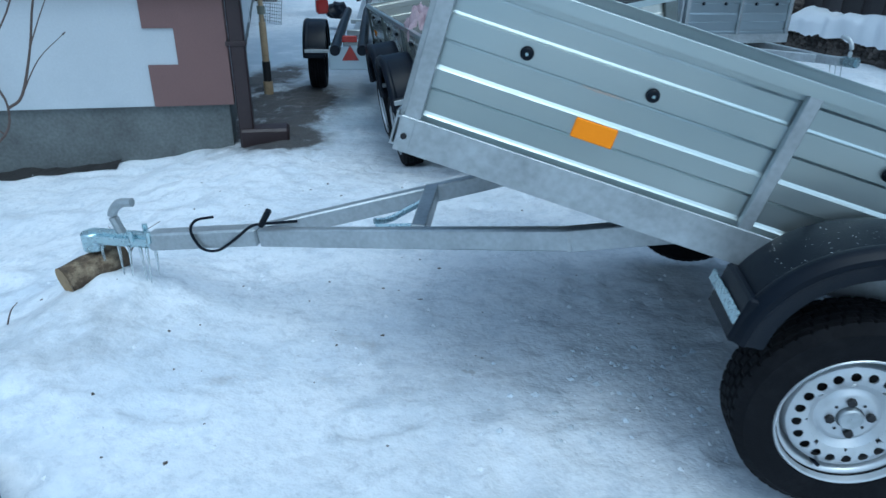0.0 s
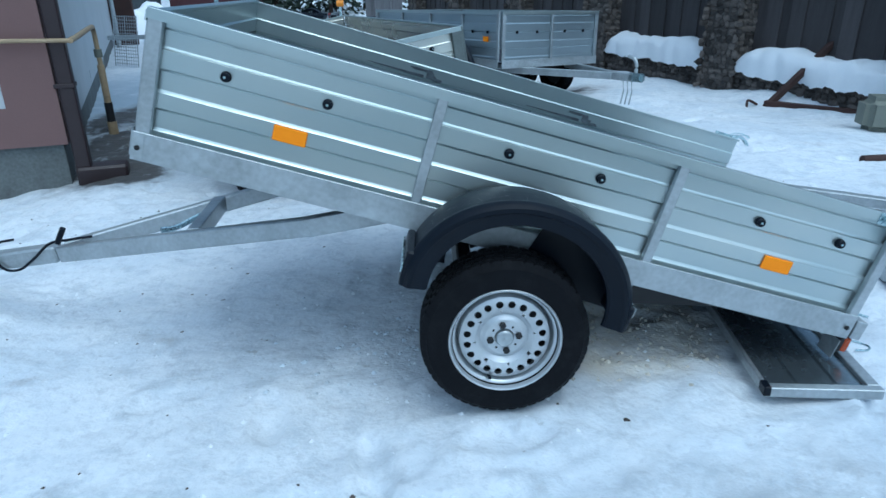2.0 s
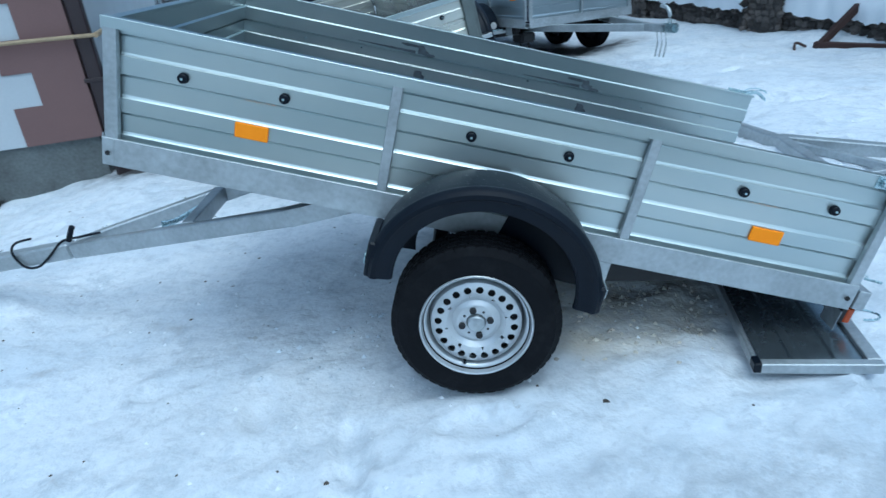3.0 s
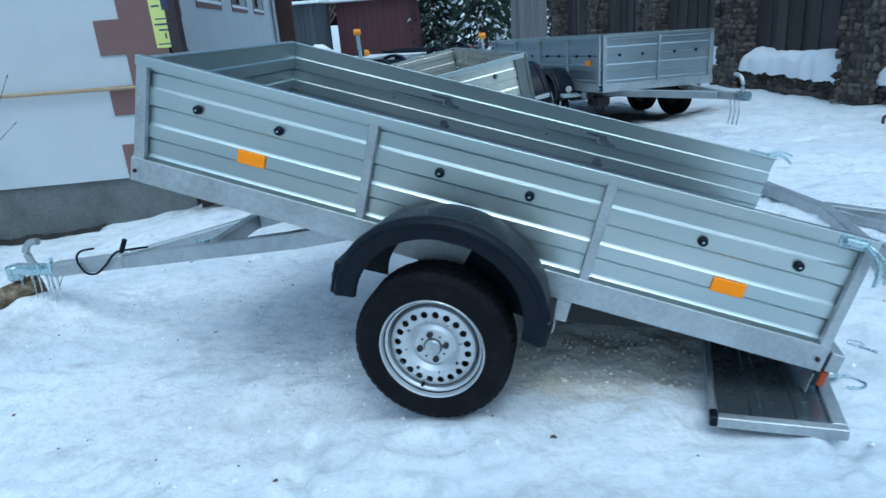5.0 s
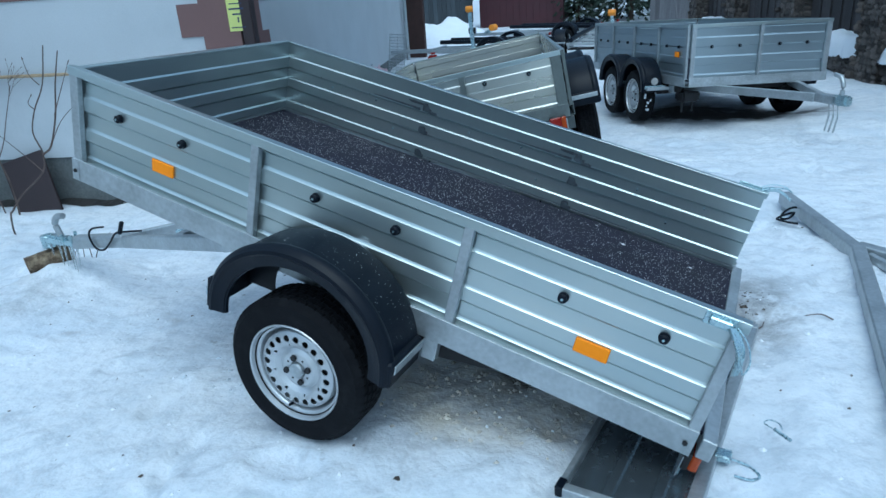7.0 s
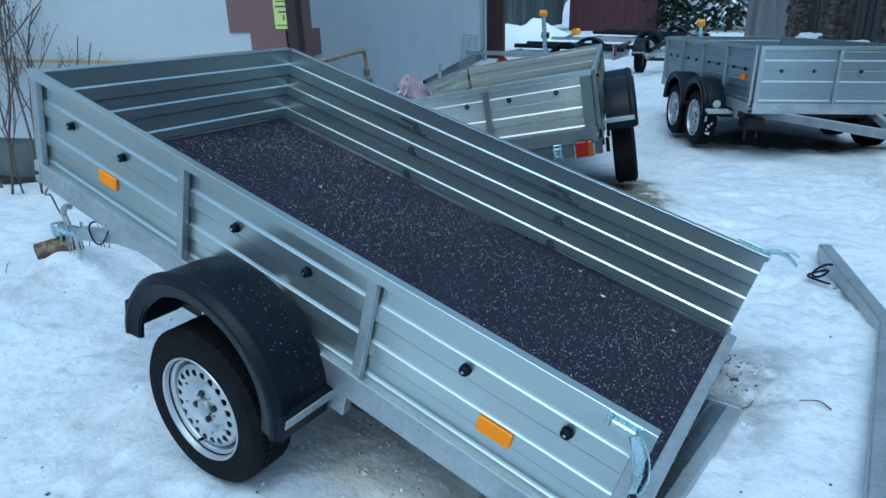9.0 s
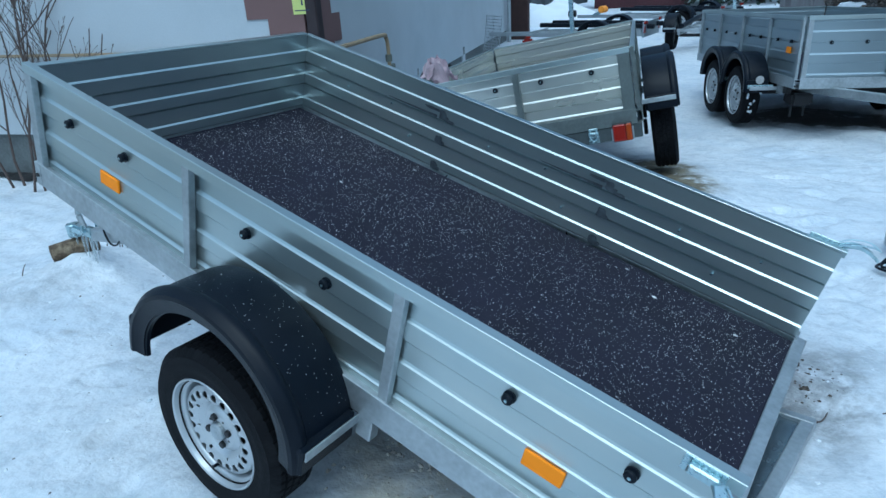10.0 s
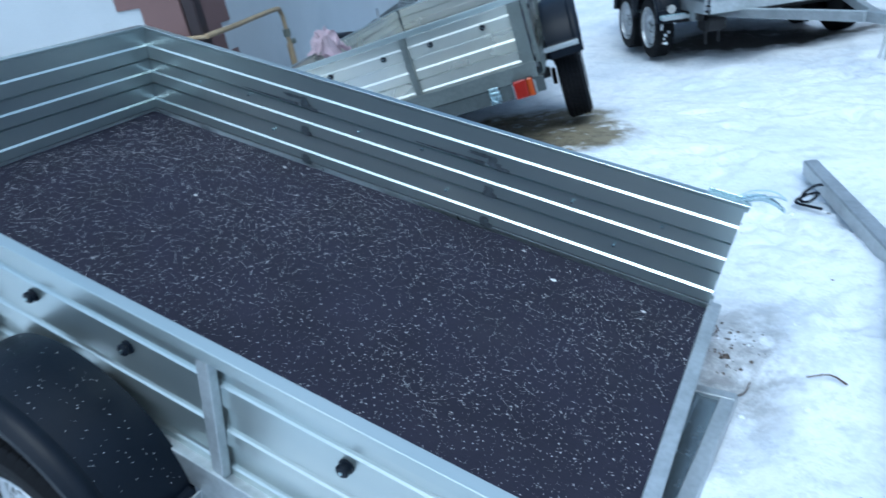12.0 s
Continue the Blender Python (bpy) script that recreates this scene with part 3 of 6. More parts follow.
# ---- stone pillar fence ----
FA, FD = Vector((2.85, 9.3, 0)), Vector((0.364, -0.931, 0)).normalized()
FENCE = Matrix(((FD.x, -FD.y, 0, FA.x), (FD.y, FD.x, 0, FA.y), (0, 0, 1, 0), (0, 0, 0, 1)))  # x along the fence, -y to the yard
PILLARS = [-8.9, -6.0, -3.0, -0.15, 2.64, 5.5]


def stone_mesh(seed):
    rng = random.Random(seed)
    b = bmesh.new()
    bmesh.ops.create_uvsphere(b, u_segments=6, v_segments=4, radius=0.5)
    for v in b.verts:
        v.co *= 1 + rng.uniform(-0.34, 0.24)
        v.co.y *= 0.8
    return mesh_of("stone", b, STONE, False)


STONES = [stone_mesh(k) for k in range(5)]


def stone_faces(length, height, rng, size=0.10):
    """Places of stones over a face: along, up, width, height."""
    z = size * 0.4
    while z < height - 0.02:
        x = rng.uniform(-0.03, 0.03)
        row = size * rng.uniform(0.75, 1.1)
        while x < length:
            w = size * rng.uniform(0.75, 1.55)
            yield x + w / 2, z + rng.uniform(-0.01, 0.01), w * 1.02, row * rng.uniform(0.95, 1.2)
            x += w * 0.95
        z += row * 0.88


def build_fence():
    rng = random.Random(4)
    rest = []
    count = 0
    for k, s in enumerate(PILLARS):
        pil = thing("stone_pillar", FENCE @ Matrix.Translation((s, 0, 0)), "rough fieldstone fence pillar", "pillar", "fence pillars")
        part("core", box(-0.24, 0.24, -0.22, 0.26, -0.4, 2.4, 0.02), MORTAR, pil)
        for fx, fy, ang, ln in ((-0.26, -0.235, 0, 0.52), (-0.255, 0.25, -90, 0.5), (0.255, -0.24, 90, 0.5)):
            face = Matrix.Translation((fx, fy, -0.35)) @ pose(0, 0, 0, 0, 0, ang)
            if ang == -90:
                face = Matrix.Translation((-0.255, 0.26, -0.35)) @ pose(0, 0, 0, 0, 0, -90)
            for x, z, w, h in stone_faces(ln, 2.7, rng):
                mm = face @ Matrix.Translation((x, 0.012, z)) @ pose(0, 0, 0, 0, rng.uniform(-15, 15), 0) @ Matrix.Diagonal((w, 0.07, h, 1))
                if s in (-0.15, 2.64) and ang == 0 and count < 290:
                    ob = new("stone", rng.choice(STONES))
                    ob.parent = pil
                    ob.matrix_local = mm
                    count += 1
                else:
                    rest.append((pil.matrix_world @ mm, rng.randrange(5)))
    # low wall between the pillars
    for a, c in zip(PILLARS, PILLARS[1:]):
        wall = thing("low_stone_wall", FENCE @ Matrix.Translation((a + 0.25, 0, 0)), "low fieldstone wall between fence pillars", "wall", "low fence walls")
        ln = c - a - 0.5
        part("core", box(0, ln, -0.13, 0.2, -0.4, 0.36, 0.02), MORTAR, wall)
        n = 0
        for x, z, w, h in stone_faces(ln, 0.72, rng):
            mm = Matrix.Translation((x, -0.14, z - 0.34)) @ pose(0, 0, 0, 0, rng.uniform(-15, 15), 0) @ Matrix.Diagonal((w, 0.08, h, 1))
            if a == -0.15 and n < 290:
                ob = new("stone", rng.choice(STONES))
                ob.parent = wall
                ob.matrix_local = mm
                n += 1
            else:
                rest.append((wall.matrix_world @ mm, rng.randrange(5)))
    vs, fs = [], []
    data = [([v.co.copy() for v in me.vertices], [tuple(p.vertices) for p in me.polygons]) for me in STONES]
    for m, k in rest:
        o = len(vs)
        vs += [tuple(m @ v) for v in data[k][0]]
        fs += [tuple(i + o for i in p) for p in data[k][1]]
    me = bpy.data.meshes.new("fence_stones")
    me.from_pydata(vs, [], fs)
    me.materials.append(STONE)
    tagged(new("fence_stones", me), "brown and grey fieldstones set in the fence", "stones", kind="stuff")
    # boards between pillars, each one its own piece
    plank = mesh_of("plank", box(-0.105, 0.105, -0.011, 0.011, 0, 2.2, 0.004), FENCE_WOOD, False)
    for a, c in zip(PILLARS, PILLARS[1:]):
        fen = thing("board_fence", FENCE @ Matrix.Translation((a + 0.26, 0.1, 0.36)), "dark weathered vertical board fence panel", "fence", "fence panels")
        ln, x, side = c - a - 0.52, 0.10, 0
        part("rail", box(0, ln, 0.02, 0.06, 0.3, 0.36, 0.004), FENCE_WOOD, fen)
        part("rail", box(0, ln, 0.02, 0.06, 1.5, 1.56, 0.004), FENCE_WOOD, fen)
        while x < ln:
            ob = new("plank", plank)
            ob.parent = fen
            ob.matrix_local = Matrix.Translation((x, -0.026 * (side % 2), rng.uniform(-0.05, 0.05))) @ pose(0, 0, 0, 0, rng.uniform(-0.5, 0.5), rng.uniform(-2, 2))
            x += 0.175
            side += 1
    # snow lying on the low walls
    for k, (a, c) in enumerate(zip(PILLARS, PILLARS[1:])):
        ln = c - a - 0.52
        b = bmesh.new()
        nx, ny = 64, 16
        grid = []
        for i in range(nx + 1):
            row = []
            for j in range(ny + 1):
                u, v = i / nx, j / ny
                th = v * math.pi
                p = Vector((u * 7 + k * 3.1, v * 2, 1.7))
                end = min(1, 9 * u, 9 * (1 - u)) ** 0.5
                hgt = (0.31 + 0.08 * noise.noise(p * 0.6) + 0.025 * noise.noise(p * 2.5)) * (0.25 + 0.75 * end)
                out = 0.23 + 0.05 * noise.noise(p * 1.7 + Vector((0, 9, 0)))
                low = 0.29 + 0.05 * noise.noise(p * 1.6) - (0.05 * abs(noise.noise(p * 5)) if v < 0.1 else 0)
                cs = math.cos(th)
                row.append(b.verts.new((u * ln, 0.02 - out * math.copysign(abs(cs) ** 0.6, cs), low + hgt * max(0.0, math.sin(th)) ** 0.55)))
            grid.append(row)
        for i in range(nx):
            for j in range(ny):
                b.faces.new((grid[i][j], grid[i + 1][j], grid[i + 1][j + 1], grid[i][j + 1]))
        bmesh.ops.recalc_face_normals(b, faces=b.faces)
        solid("snow_ridge", b, SNOW_CAP, "thick snow lying on the low stone wall", "snow", "snow on the walls", m=FENCE @ Matrix.Translation((a + 0.26, 0, 0)))


# ---- trailers ----
def rib_profile(ribs, top, depth, steep=False):
    """(outward, z) points of a ribbed sheet: outward between the inward bands."""
    pts = [(depth, 0.0)]
    for hi, lo in reversed(ribs):
        if lo > 0.012:
            pts += [(depth, lo - 0.010), (0.0065, lo - 0.0055), (0.003, lo + 0.001)] if not steep else [(depth, lo - 0.012), (0.004, lo - 0.010), (0.018, lo - 0.009), (0.018, lo - 0.003), (0.003, lo - 0.002)]
        pts += [(0.003, hi), (depth, hi + 0.0065)] if steep else [(0.003, hi - 0.007), (depth - 0.003, hi), (depth - 0.009, hi), (depth - 0.009, hi + 0.003), (depth, hi + 0.003)]
    pts.append((depth, top))
    return pts


def ribbed_sheet(x0, x1, profile, thick=0.0025):
    """A ribbed sheet along x, its outside towards -y."""
    b = bmesh.new()
    n = len(profile)
    rows = []
    for off in (0, thick):
        for x in (x0, x1):
            rows.append([b.verts.new((x, -d + off, z)) for d, z in profile])
    for k in range(n - 1):
        b.faces.new((rows[0][k], rows[1][k], rows[1][k + 1], rows[0][k + 1]))
        b.faces.new((rows[2][k + 1], rows[3][k + 1], rows[3][k], rows[2][k]))
    b.faces.new((rows[0][-1], rows[1][-1], rows[3][-1], rows[2][-1]))
    return b


OUT_RIBS = [(0.366, 0.309), (0.238, 0.171), (0.110, 0.045)]
IN_RIBS = [(0.316, 0.262), (0.192, 0.146), (0.058, 0.020)]


def tyre_mesh(R=0.29, w=0.17):
    side = [(0.178, -w / 2 + 0.02), (0.188, -w / 2 + 0.008), (0.194, -w / 2 + 0.001), (0.200, -w / 2 - 0.001), (0.204, -w / 2 + 0.000), (0.225, -w / 2 - 0.003), (0.245, -w / 2 - 0.004), (0.262, -w / 2 - 0.001), (0.265, -w / 2 - 0.002), (R - 0.020, -w / 2 + 0.004), (R - 0.010, -w / 2 + 0.012)]
    band = [(-w / 2 + 0.020, 0), (-0.050, 0), (-0.048, 9), (-0.042, 9), (-0.040, 1), (-0.020, 1), (-0.018, 9), (-0.012, 9), (-0.010, 2), (0.010, 2), (0.012, 9), (0.018, 9), (0.020, 1), (0.040, 1), (0.042, 9), (0.048, 9), (0.050, 0), (w / 2 - 0.020, 0)]
    n = 300
    b = bmesh.new()
    rings = []
    prof = [(r, y, None) for r, y in side] + [(R, y, k) for y, k in band] + [(r, -y, None) for r, y in side[::-1]]
    for r, y, k in prof:
        row = []
        for j in range(n):
            rr = r
            if k == 9:
                rr = R - 0.008
            elif k is not None:
                cut = (j + k * 2) % 6 == 0
                rr = R - 0.0055 if cut else R - 0.0006 - 0.012 * max(0, abs(y) - 0.052)
            elif r > R - 0.021 and j % 6 == 0:
                rr = r - 0.0012
            a = 2 * math.pi * j / n
            row.append(b.verts.new((rr * math.cos(a), y, rr * math.sin(a))))
        rings.append(row)
    for p, c in zip(rings, rings[1:]):
        for j in range(n):
            b.faces.new((p[j], p[(j + 1) % n], c[(j + 1) % n], c[j]))
    bmesh.ops.recalc_face_normals(b, faces=b.faces)
    return mesh_of("tyre", b, RUBBER, True, 35)


def rim_mesh():
    """A pressed steel rim, its outside towards -y: lip, barrel, disc with round vents, hub."""
    b = lathe([(0.181, 0.06), (0.186, 0.012), (0.192, 0.004), (0.1945, -0.004), (0.191, -0.009), (0.186, -0.006), (0.183, 0.004), (0.180, 0.016), (0.171, 0.020), (0.168, 0.026), (0.166, 0.050), (0.160, 0.066), (0.1565, 0.055), (0.1560, 0.028), (0.1535, 0.0215)], 64)
    # disc ring with vents, as sectors round each hole
    n, r0, r1 = 20, 0.100, 0.1535

    def disc_y(r):
        t = (r - r0) / (r1 - r0)
        return 0.0215 - 0.011 * math.sin(math.pi * t)

    rh, rc, q = 0.0128, 0.129, 16
    for k in range(n):
        a0, a1 = 2 * math.pi * k / n, 2 * math.pi * (k + 1) / n
        am = (a0 + a1) / 2
        outer, hole, back = [], [], []
        for j in range(q):
            t = 2 * math.pi * j / q
            c, s = math.cos(t), math.sin(t)
            m = max(abs(c), abs(s))
            r = (r0 + r1) / 2 + (r1 - r0) / 2 * c / m
            a = am + (a1 - a0) / 2 * s / m
            outer.append(b.verts.new((r * math.cos(a), disc_y(r), r * math.sin(a))))
            rr, aa = rc + rh * c, am + rh * s / rc
            hole.append(b.verts.new((rr * math.cos(aa), disc_y(rr) + 0.001, rr * math.sin(aa))))
            back.append(b.verts.new((rr * math.cos(aa), disc_y(rr) + 0.004, rr * math.sin(aa))))
        for j in range(q):
            i = (j + 1) % q
            b.faces.new((outer[j], outer[i], hole[i], hole[j]))
            b.faces.new((hole[j], hole[i], back[i], back[j]))
    lathe([(r0, disc_y(r0)), (0.090, 0.029), (0.082, 0.036), (0.076, 0.034), (0.070, 0.026), (0.060, 0.023), (0.034, 0.023), (0.031, 0.030), (0.031, 0.045)], 48, b)
    bmesh.ops.remove_doubles(b, verts=b.verts, dist=0.0004)
    bmesh.ops.recalc_face_normals(b, faces=b.faces)
    return mesh_of("rim", b, RIM_PAINT, True, 40)


TYRE, RIM = tyre_mesh(), rim_mesh()
BACKING = mesh_of("brake_drum", lathe([(0.001, 0.045), (0.12, 0.045), (0.15, 0.06), (0.17, 0.07), (0.17, 0.12), (0.001, 0.13)], 32), BLACK_METAL)
HUBCAP = mesh_of("hub_cap", lathe([(0.0305, 0.034), (0.0300, 0.012), (0.026, 0.008), (0.012, 0.010), (0.001, 0.012)], 24), ZINC_BEAM)
NUT = mesh_of("wheel_bolt", cyl((0, 0.026, 0), (0, 0.012, 0), 0.0125, segs=6, bevel=0.0015), BLACK_METAL, False)

SLOT = mesh_of("hub_slot", cyl((0, 0.024, 0), (0, 0.0222, 0), 0.0045, segs=10), BLACK_METAL, False)
VALVE = mesh_of("valve", tube([(0.166, 0.045, 0), (0.160, 0.018, 0), (0.156, 0.004, 0)], 0.0055, segs=8), PLASTIC)


def add_wheel(parent, x, y, z, flip=False, spin=0.0, scale=1.0):
    """A wheel with its outside to -y, or to +y when flipped."""
    m = Matrix.Translation((x, y, z)) @ pose(0, 0, 0, 0, 0, 180 if flip else 0) @ pose(0, 0, 0, 0, spin, 0) @ Matrix.Diagonal((scale, 1, scale, 1))
    w = new("wheel", None)
    w.parent = parent
    w.matrix_local = m
    for name, me, label in (("tyre", TYRE, "black rubber tyre with block tread"), ("rim", RIM, "silver steel rim with round vents"), ("brake_drum", BACKING, ""), ("hub_cap", HUBCAP, "")):
        ob = new(name, me)
        ob.parent = w
        if name == "tyre":
            ob.matrix_local = Matrix.Translation((0, 0.078, 0))
        if label:
            tagged(ob, label)
    for k in range(4):
        ob = new("wheel_bolt", NUT)
        ob.parent = w
        a = math.pi / 4 + k * math.pi / 2
        ob.matrix_local = Matrix.Translation((0.049 * math.cos(a), 0.0, 0.049 * math.sin(a)))
        ob = new("hub_slot", SLOT)
        ob.parent = w
        ob.matrix_local = Matrix.Translation((0.047 * math.cos(a + math.pi / 4), 0.0, 0.047 * math.sin(a + math.pi / 4)))
    ob = new("valve", VALVE)
    ob.parent = w
    ob.matrix_local = pose(0, 0, 0, 0, 72, 0)
    return w


def fender_mesh(R=0.377, width=0.225, a0=1, a1=184, skirt_front=0.012, skirt_rear=0.015):
    """A moulded mudguard arch, outer side at y = 0, running to y = width; centre at the origin; front is -x."""
    prof = [(R - 0.072, 0.012), (R - 0.070, 0.0), (R - 0.030, -0.006), (R - 0.022, -0.012), (R - 0.008, -0.010), (R + 0.002, 0.002), (R + 0.009, 0.012), (R + 0.011, 0.024), (R + 0.008, 0.036), (R + 0.001, 0.044), (R + 0.002, 0.07), (R + 0.003, width * 0.6), (R + 0.001, width - 0.02), (R - 0.004, width)]
    inner = [(r - 0.006, y + (0.005 if y < 0.02 else 0)) for r, y in prof[::-1]]
    ring = prof + inner
    b = bmesh.new()
    n = 44
    rows = []
    for k in range(n + 5):
        if k < 2:
            a, drop = radians(a0), skirt_rear * (2 - k) / 2
        elif k > n + 2:
            a, drop = radians(a1), skirt_front * (k - n - 2) / 2
        else:
            a, drop = radians(a0 + (a1 - a0) * (k - 2) / n), 0.0
        rows.append([b.verts.new((r * math.cos(a), y, 0.885 * r * math.sin(a) - drop)) for r, y in ring])
    m = len(ring)
    for p, q in zip(rows, rows[1:]):
        for j in range(m):
            b.faces.new((p[j], q[j], q[(j + 1) % m], p[(j + 1) % m]))
    b.faces.new(rows[0])
    b.faces.new(rows[-1][::-1])
    bmesh.ops.recalc_face_normals(b, faces=b.faces)
    return mesh_of("mudguard", b, PLASTIC, True, 30)


FENDER = fender_mesh()
BUTTON = bmesh.new()
lathe([(0.0175, 0.0), (0.0178, -0.005), (0.0125, -0.007), (0.0115, -0.011), (0.0150, -0.013), (0.0155, -0.018), (0.0120, -0.0215), (0.001, -0.0225)], 16, BUTTON)
BUTTON = mesh_of("tarp_button", BUTTON, PLASTIC)
STUD = mesh_of("stud", cyl((0, 0.001, 0), (0, -0.0245, 0), 0.0042, segs=8), ZINC_BRIGHT, False)


def share(name, me, parent, m, label=""):
    ob = new(name, me)
    ob.parent = parent
    ob.matrix_local = m
    if label:
        tagged(ob, label)
    return ob


def side_panels(tr, L, H, posts, bay_ends, m, inward=False, sheet=ZINC, frame_mat=ZINC_BEAM, buttons=(), reflectors=(), dark=False, rise=0.0, end=None):
    """One side of a trailer body along x, outside to -y, in the pose m: sheets, posts, top and bottom rails, buttons, reflectors."""
    prof = rib_profile(IN_RIBS if inward else OUT_RIBS, 0.386, 0.011, inward)
    scale = H / 0.398
    prof = [(d, z * scale) for d, z in prof]
    prof[-1] = (prof[-1][0], prof[-1][1] + rise)
    H, end = H + rise, L + 0.004 if end is None else end
    for a, c in bay_ends:
        share("side_sheet", mesh_of("side_sheet", ribbed_sheet(a, c, prof), sheet, True, 12), tr, m)
    for x, w in posts:
        b = bmesh.new()
        out = [(x - w / 2, -0.0125), (x - w / 2, -0.034), (x - w / 2 + 0.002, -0.036), (x + w / 2 - 0.002, -0.036), (x + w / 2, -0.034), (x + w / 2, -0.0125), (x + w / 2 - 0.004, -0.0125), (x + w / 2 - 0.004, -0.031), (x - w / 2 + 0.004, -0.031), (x - w / 2 + 0.004, -0.0125)]
        lo_v = [b.verts.new((u, v, 0.0135)) for u, v in out]
        hi_v = [b.verts.new((u, v, H - 0.0065)) for u, v in out]
        for k in range(len(out)):
            b.faces.new((lo_v[k], lo_v[(k + 1) % 10], hi_v[(k + 1) % 10], hi_v[k]))
        b.faces.new(lo_v[::-1])
        b.faces.new(hi_v)
        bmesh.ops.recalc_face_normals(b, faces=b.faces)
        share("post", mesh_of("post", b, frame_mat, False), tr, m)
    b = extrude([(-0.037, H - 0.034), (-0.033, H - 0.034), (-0.033, H - 0.005), (-0.010, H - 0.005), (-0.010, H - 0.010), (-0.007, H - 0.010), (-0.007, H - 0.0012), (-0.0082, H), (-0.0355, H), (-0.037, H - 0.0015)], -0.004, end)
    share("top_rail", mesh_of("top_rail", b, ZINC, False), tr, m)
    b = extrude([(-0.042, -0.070), (-0.002, -0.070), (-0.002, -0.064), (-0.036, -0.064), (-0.036, 0.006), (-0.002, 0.006), (-0.002, 0.012), (-0.036, 0.0125), (-0.036, 0.026), (-0.0405, 0.026), (-0.042, 0.0245)], -0.004, end)
    share("bottom_rail", mesh_of("bottom_rail", b, frame_mat, False), tr, m)
    for x, z in buttons:
        share("tarp_button", BUTTON, tr, m @ Matrix.Translation((x, -0.011, z)), "black plastic tarpaulin button")
        share("stud", STUD, tr, m @ Matrix.Translation((x, -0.011, z)))
    for x, z, w, h in reflectors:
        share("side_reflector", mesh_of("side_reflector", box(x, x + w, -0.021, -0.0115, z - h, z, 0.003), ORANGE), tr, m, "orange rectangular side reflector")


def latch(tr, m, swing=(0.42, -0.45, -0.80)):
    """A zinc toggle latch: base plate, hook body, hinged handle and wire loop."""
    b = bmesh.new()
    box(-0.07, 0.03, -0.004, 0, -0.025, 0.025, 0.001, b)
    box(-0.055, 0.02, -0.022, -0.004, -0.016, 0.014, 0.005, b)
    for x in (-0.06, -0.02, 0.022):
        cyl((x, -0.002, 0.016), (x, -0.008, 0.016), 0.005, b, 8)
    share("latch_body", mesh_of("latch_body", b, ZINC_BRIGHT), tr, m, "bright zinc toggle latch")
    h = bmesh.new()
    d = Vector(swing).normalized()
    side = Vector((0, 0, 1)).cross(d).normalized()
    top = d.cross(side)
    mm = Matrix(((d.x, side.x, top.x, 0.02), (d.y, side.y, top.y, -0.016), (d.z, side.z, top.z, 0.0), (0, 0, 0, 1)))
    section = [(-0.015, -0.011), (-0.015, 0.002), (0.015, 0.002), (0.015, -0.011), (0.0125, -0.011), (0.0125, -0.001), (-0.0125, -0.001), (-0.0125, -0.011)]
    rows = []
    for k in range(9):
        t = k / 8
        wide, lift = 1.0 - 0.45 * t * t, 0.030 * math.sin(math.pi * t) - 0.012 * t
        rows.append([h.verts.new(mm @ Vector((0.150 * t, u * wide, v + lift))) for u, v in section])
    for p, q in zip(rows, rows[1:]):
        for j in range(8):
            h.faces.new((p[j], q[j], q[(j + 1) % 8], p[(j + 1) % 8]))
    h.faces.new(rows[0])
    h.faces.new(rows[-1][::-1])
    bmesh.ops.recalc_face_normals(h, faces=h.faces)
    share("latch_handle", mesh_of("latch_handle", h, ZINC_BRIGHT, False), tr, m)
    wire = [mm @ Vector(p) for p in ((0.0, 0.015, 0.006), (0.05, 0.024, 0.030), (0.11, 0.018, 0.036), (0.145, 0.0, 0.020), (0.11, -0.018, 0.036), (0.05, -0.024, 0.030), (0.0, -0.015, 0.006))]
    share("latch_wire", mesh_of("latch_wire", tube(curve_points(wire, 4), 0.0028, segs=6), ZINC_BRIGHT), tr, m)


def tail_lamp(tr, m, drop=0.10):
    """A rear lamp on a drop plate: y to the rear is +x of m."""
    share("lamp_plate", mesh_of("lamp_plate", box(-0.004, 0.0, -0.06, 0.06, -drop, 0.02, 0.002), ZINC_BEAM, False), tr, m)
    share("lamp_housing", mesh_of("lamp_housing", box(0.0, 0.022, -0.052, 0.052, -0.055, 0.045, 0.004), BLACK_METAL), tr, m)
    share("lamp_lens", mesh_of("lamp_lens", box(0.022, 0.05, -0.05, 0.018, -0.05, 0.042, 0.006), RED_LENS), tr, m, "red tail lamp lens")
    share("indicator_lens", mesh_of("indicator_lens", box(0.022, 0.05, 0.020, 0.05, -0.05, 0.042, 0.006), AMBER_LENS), tr, m, "amber indicator lens")


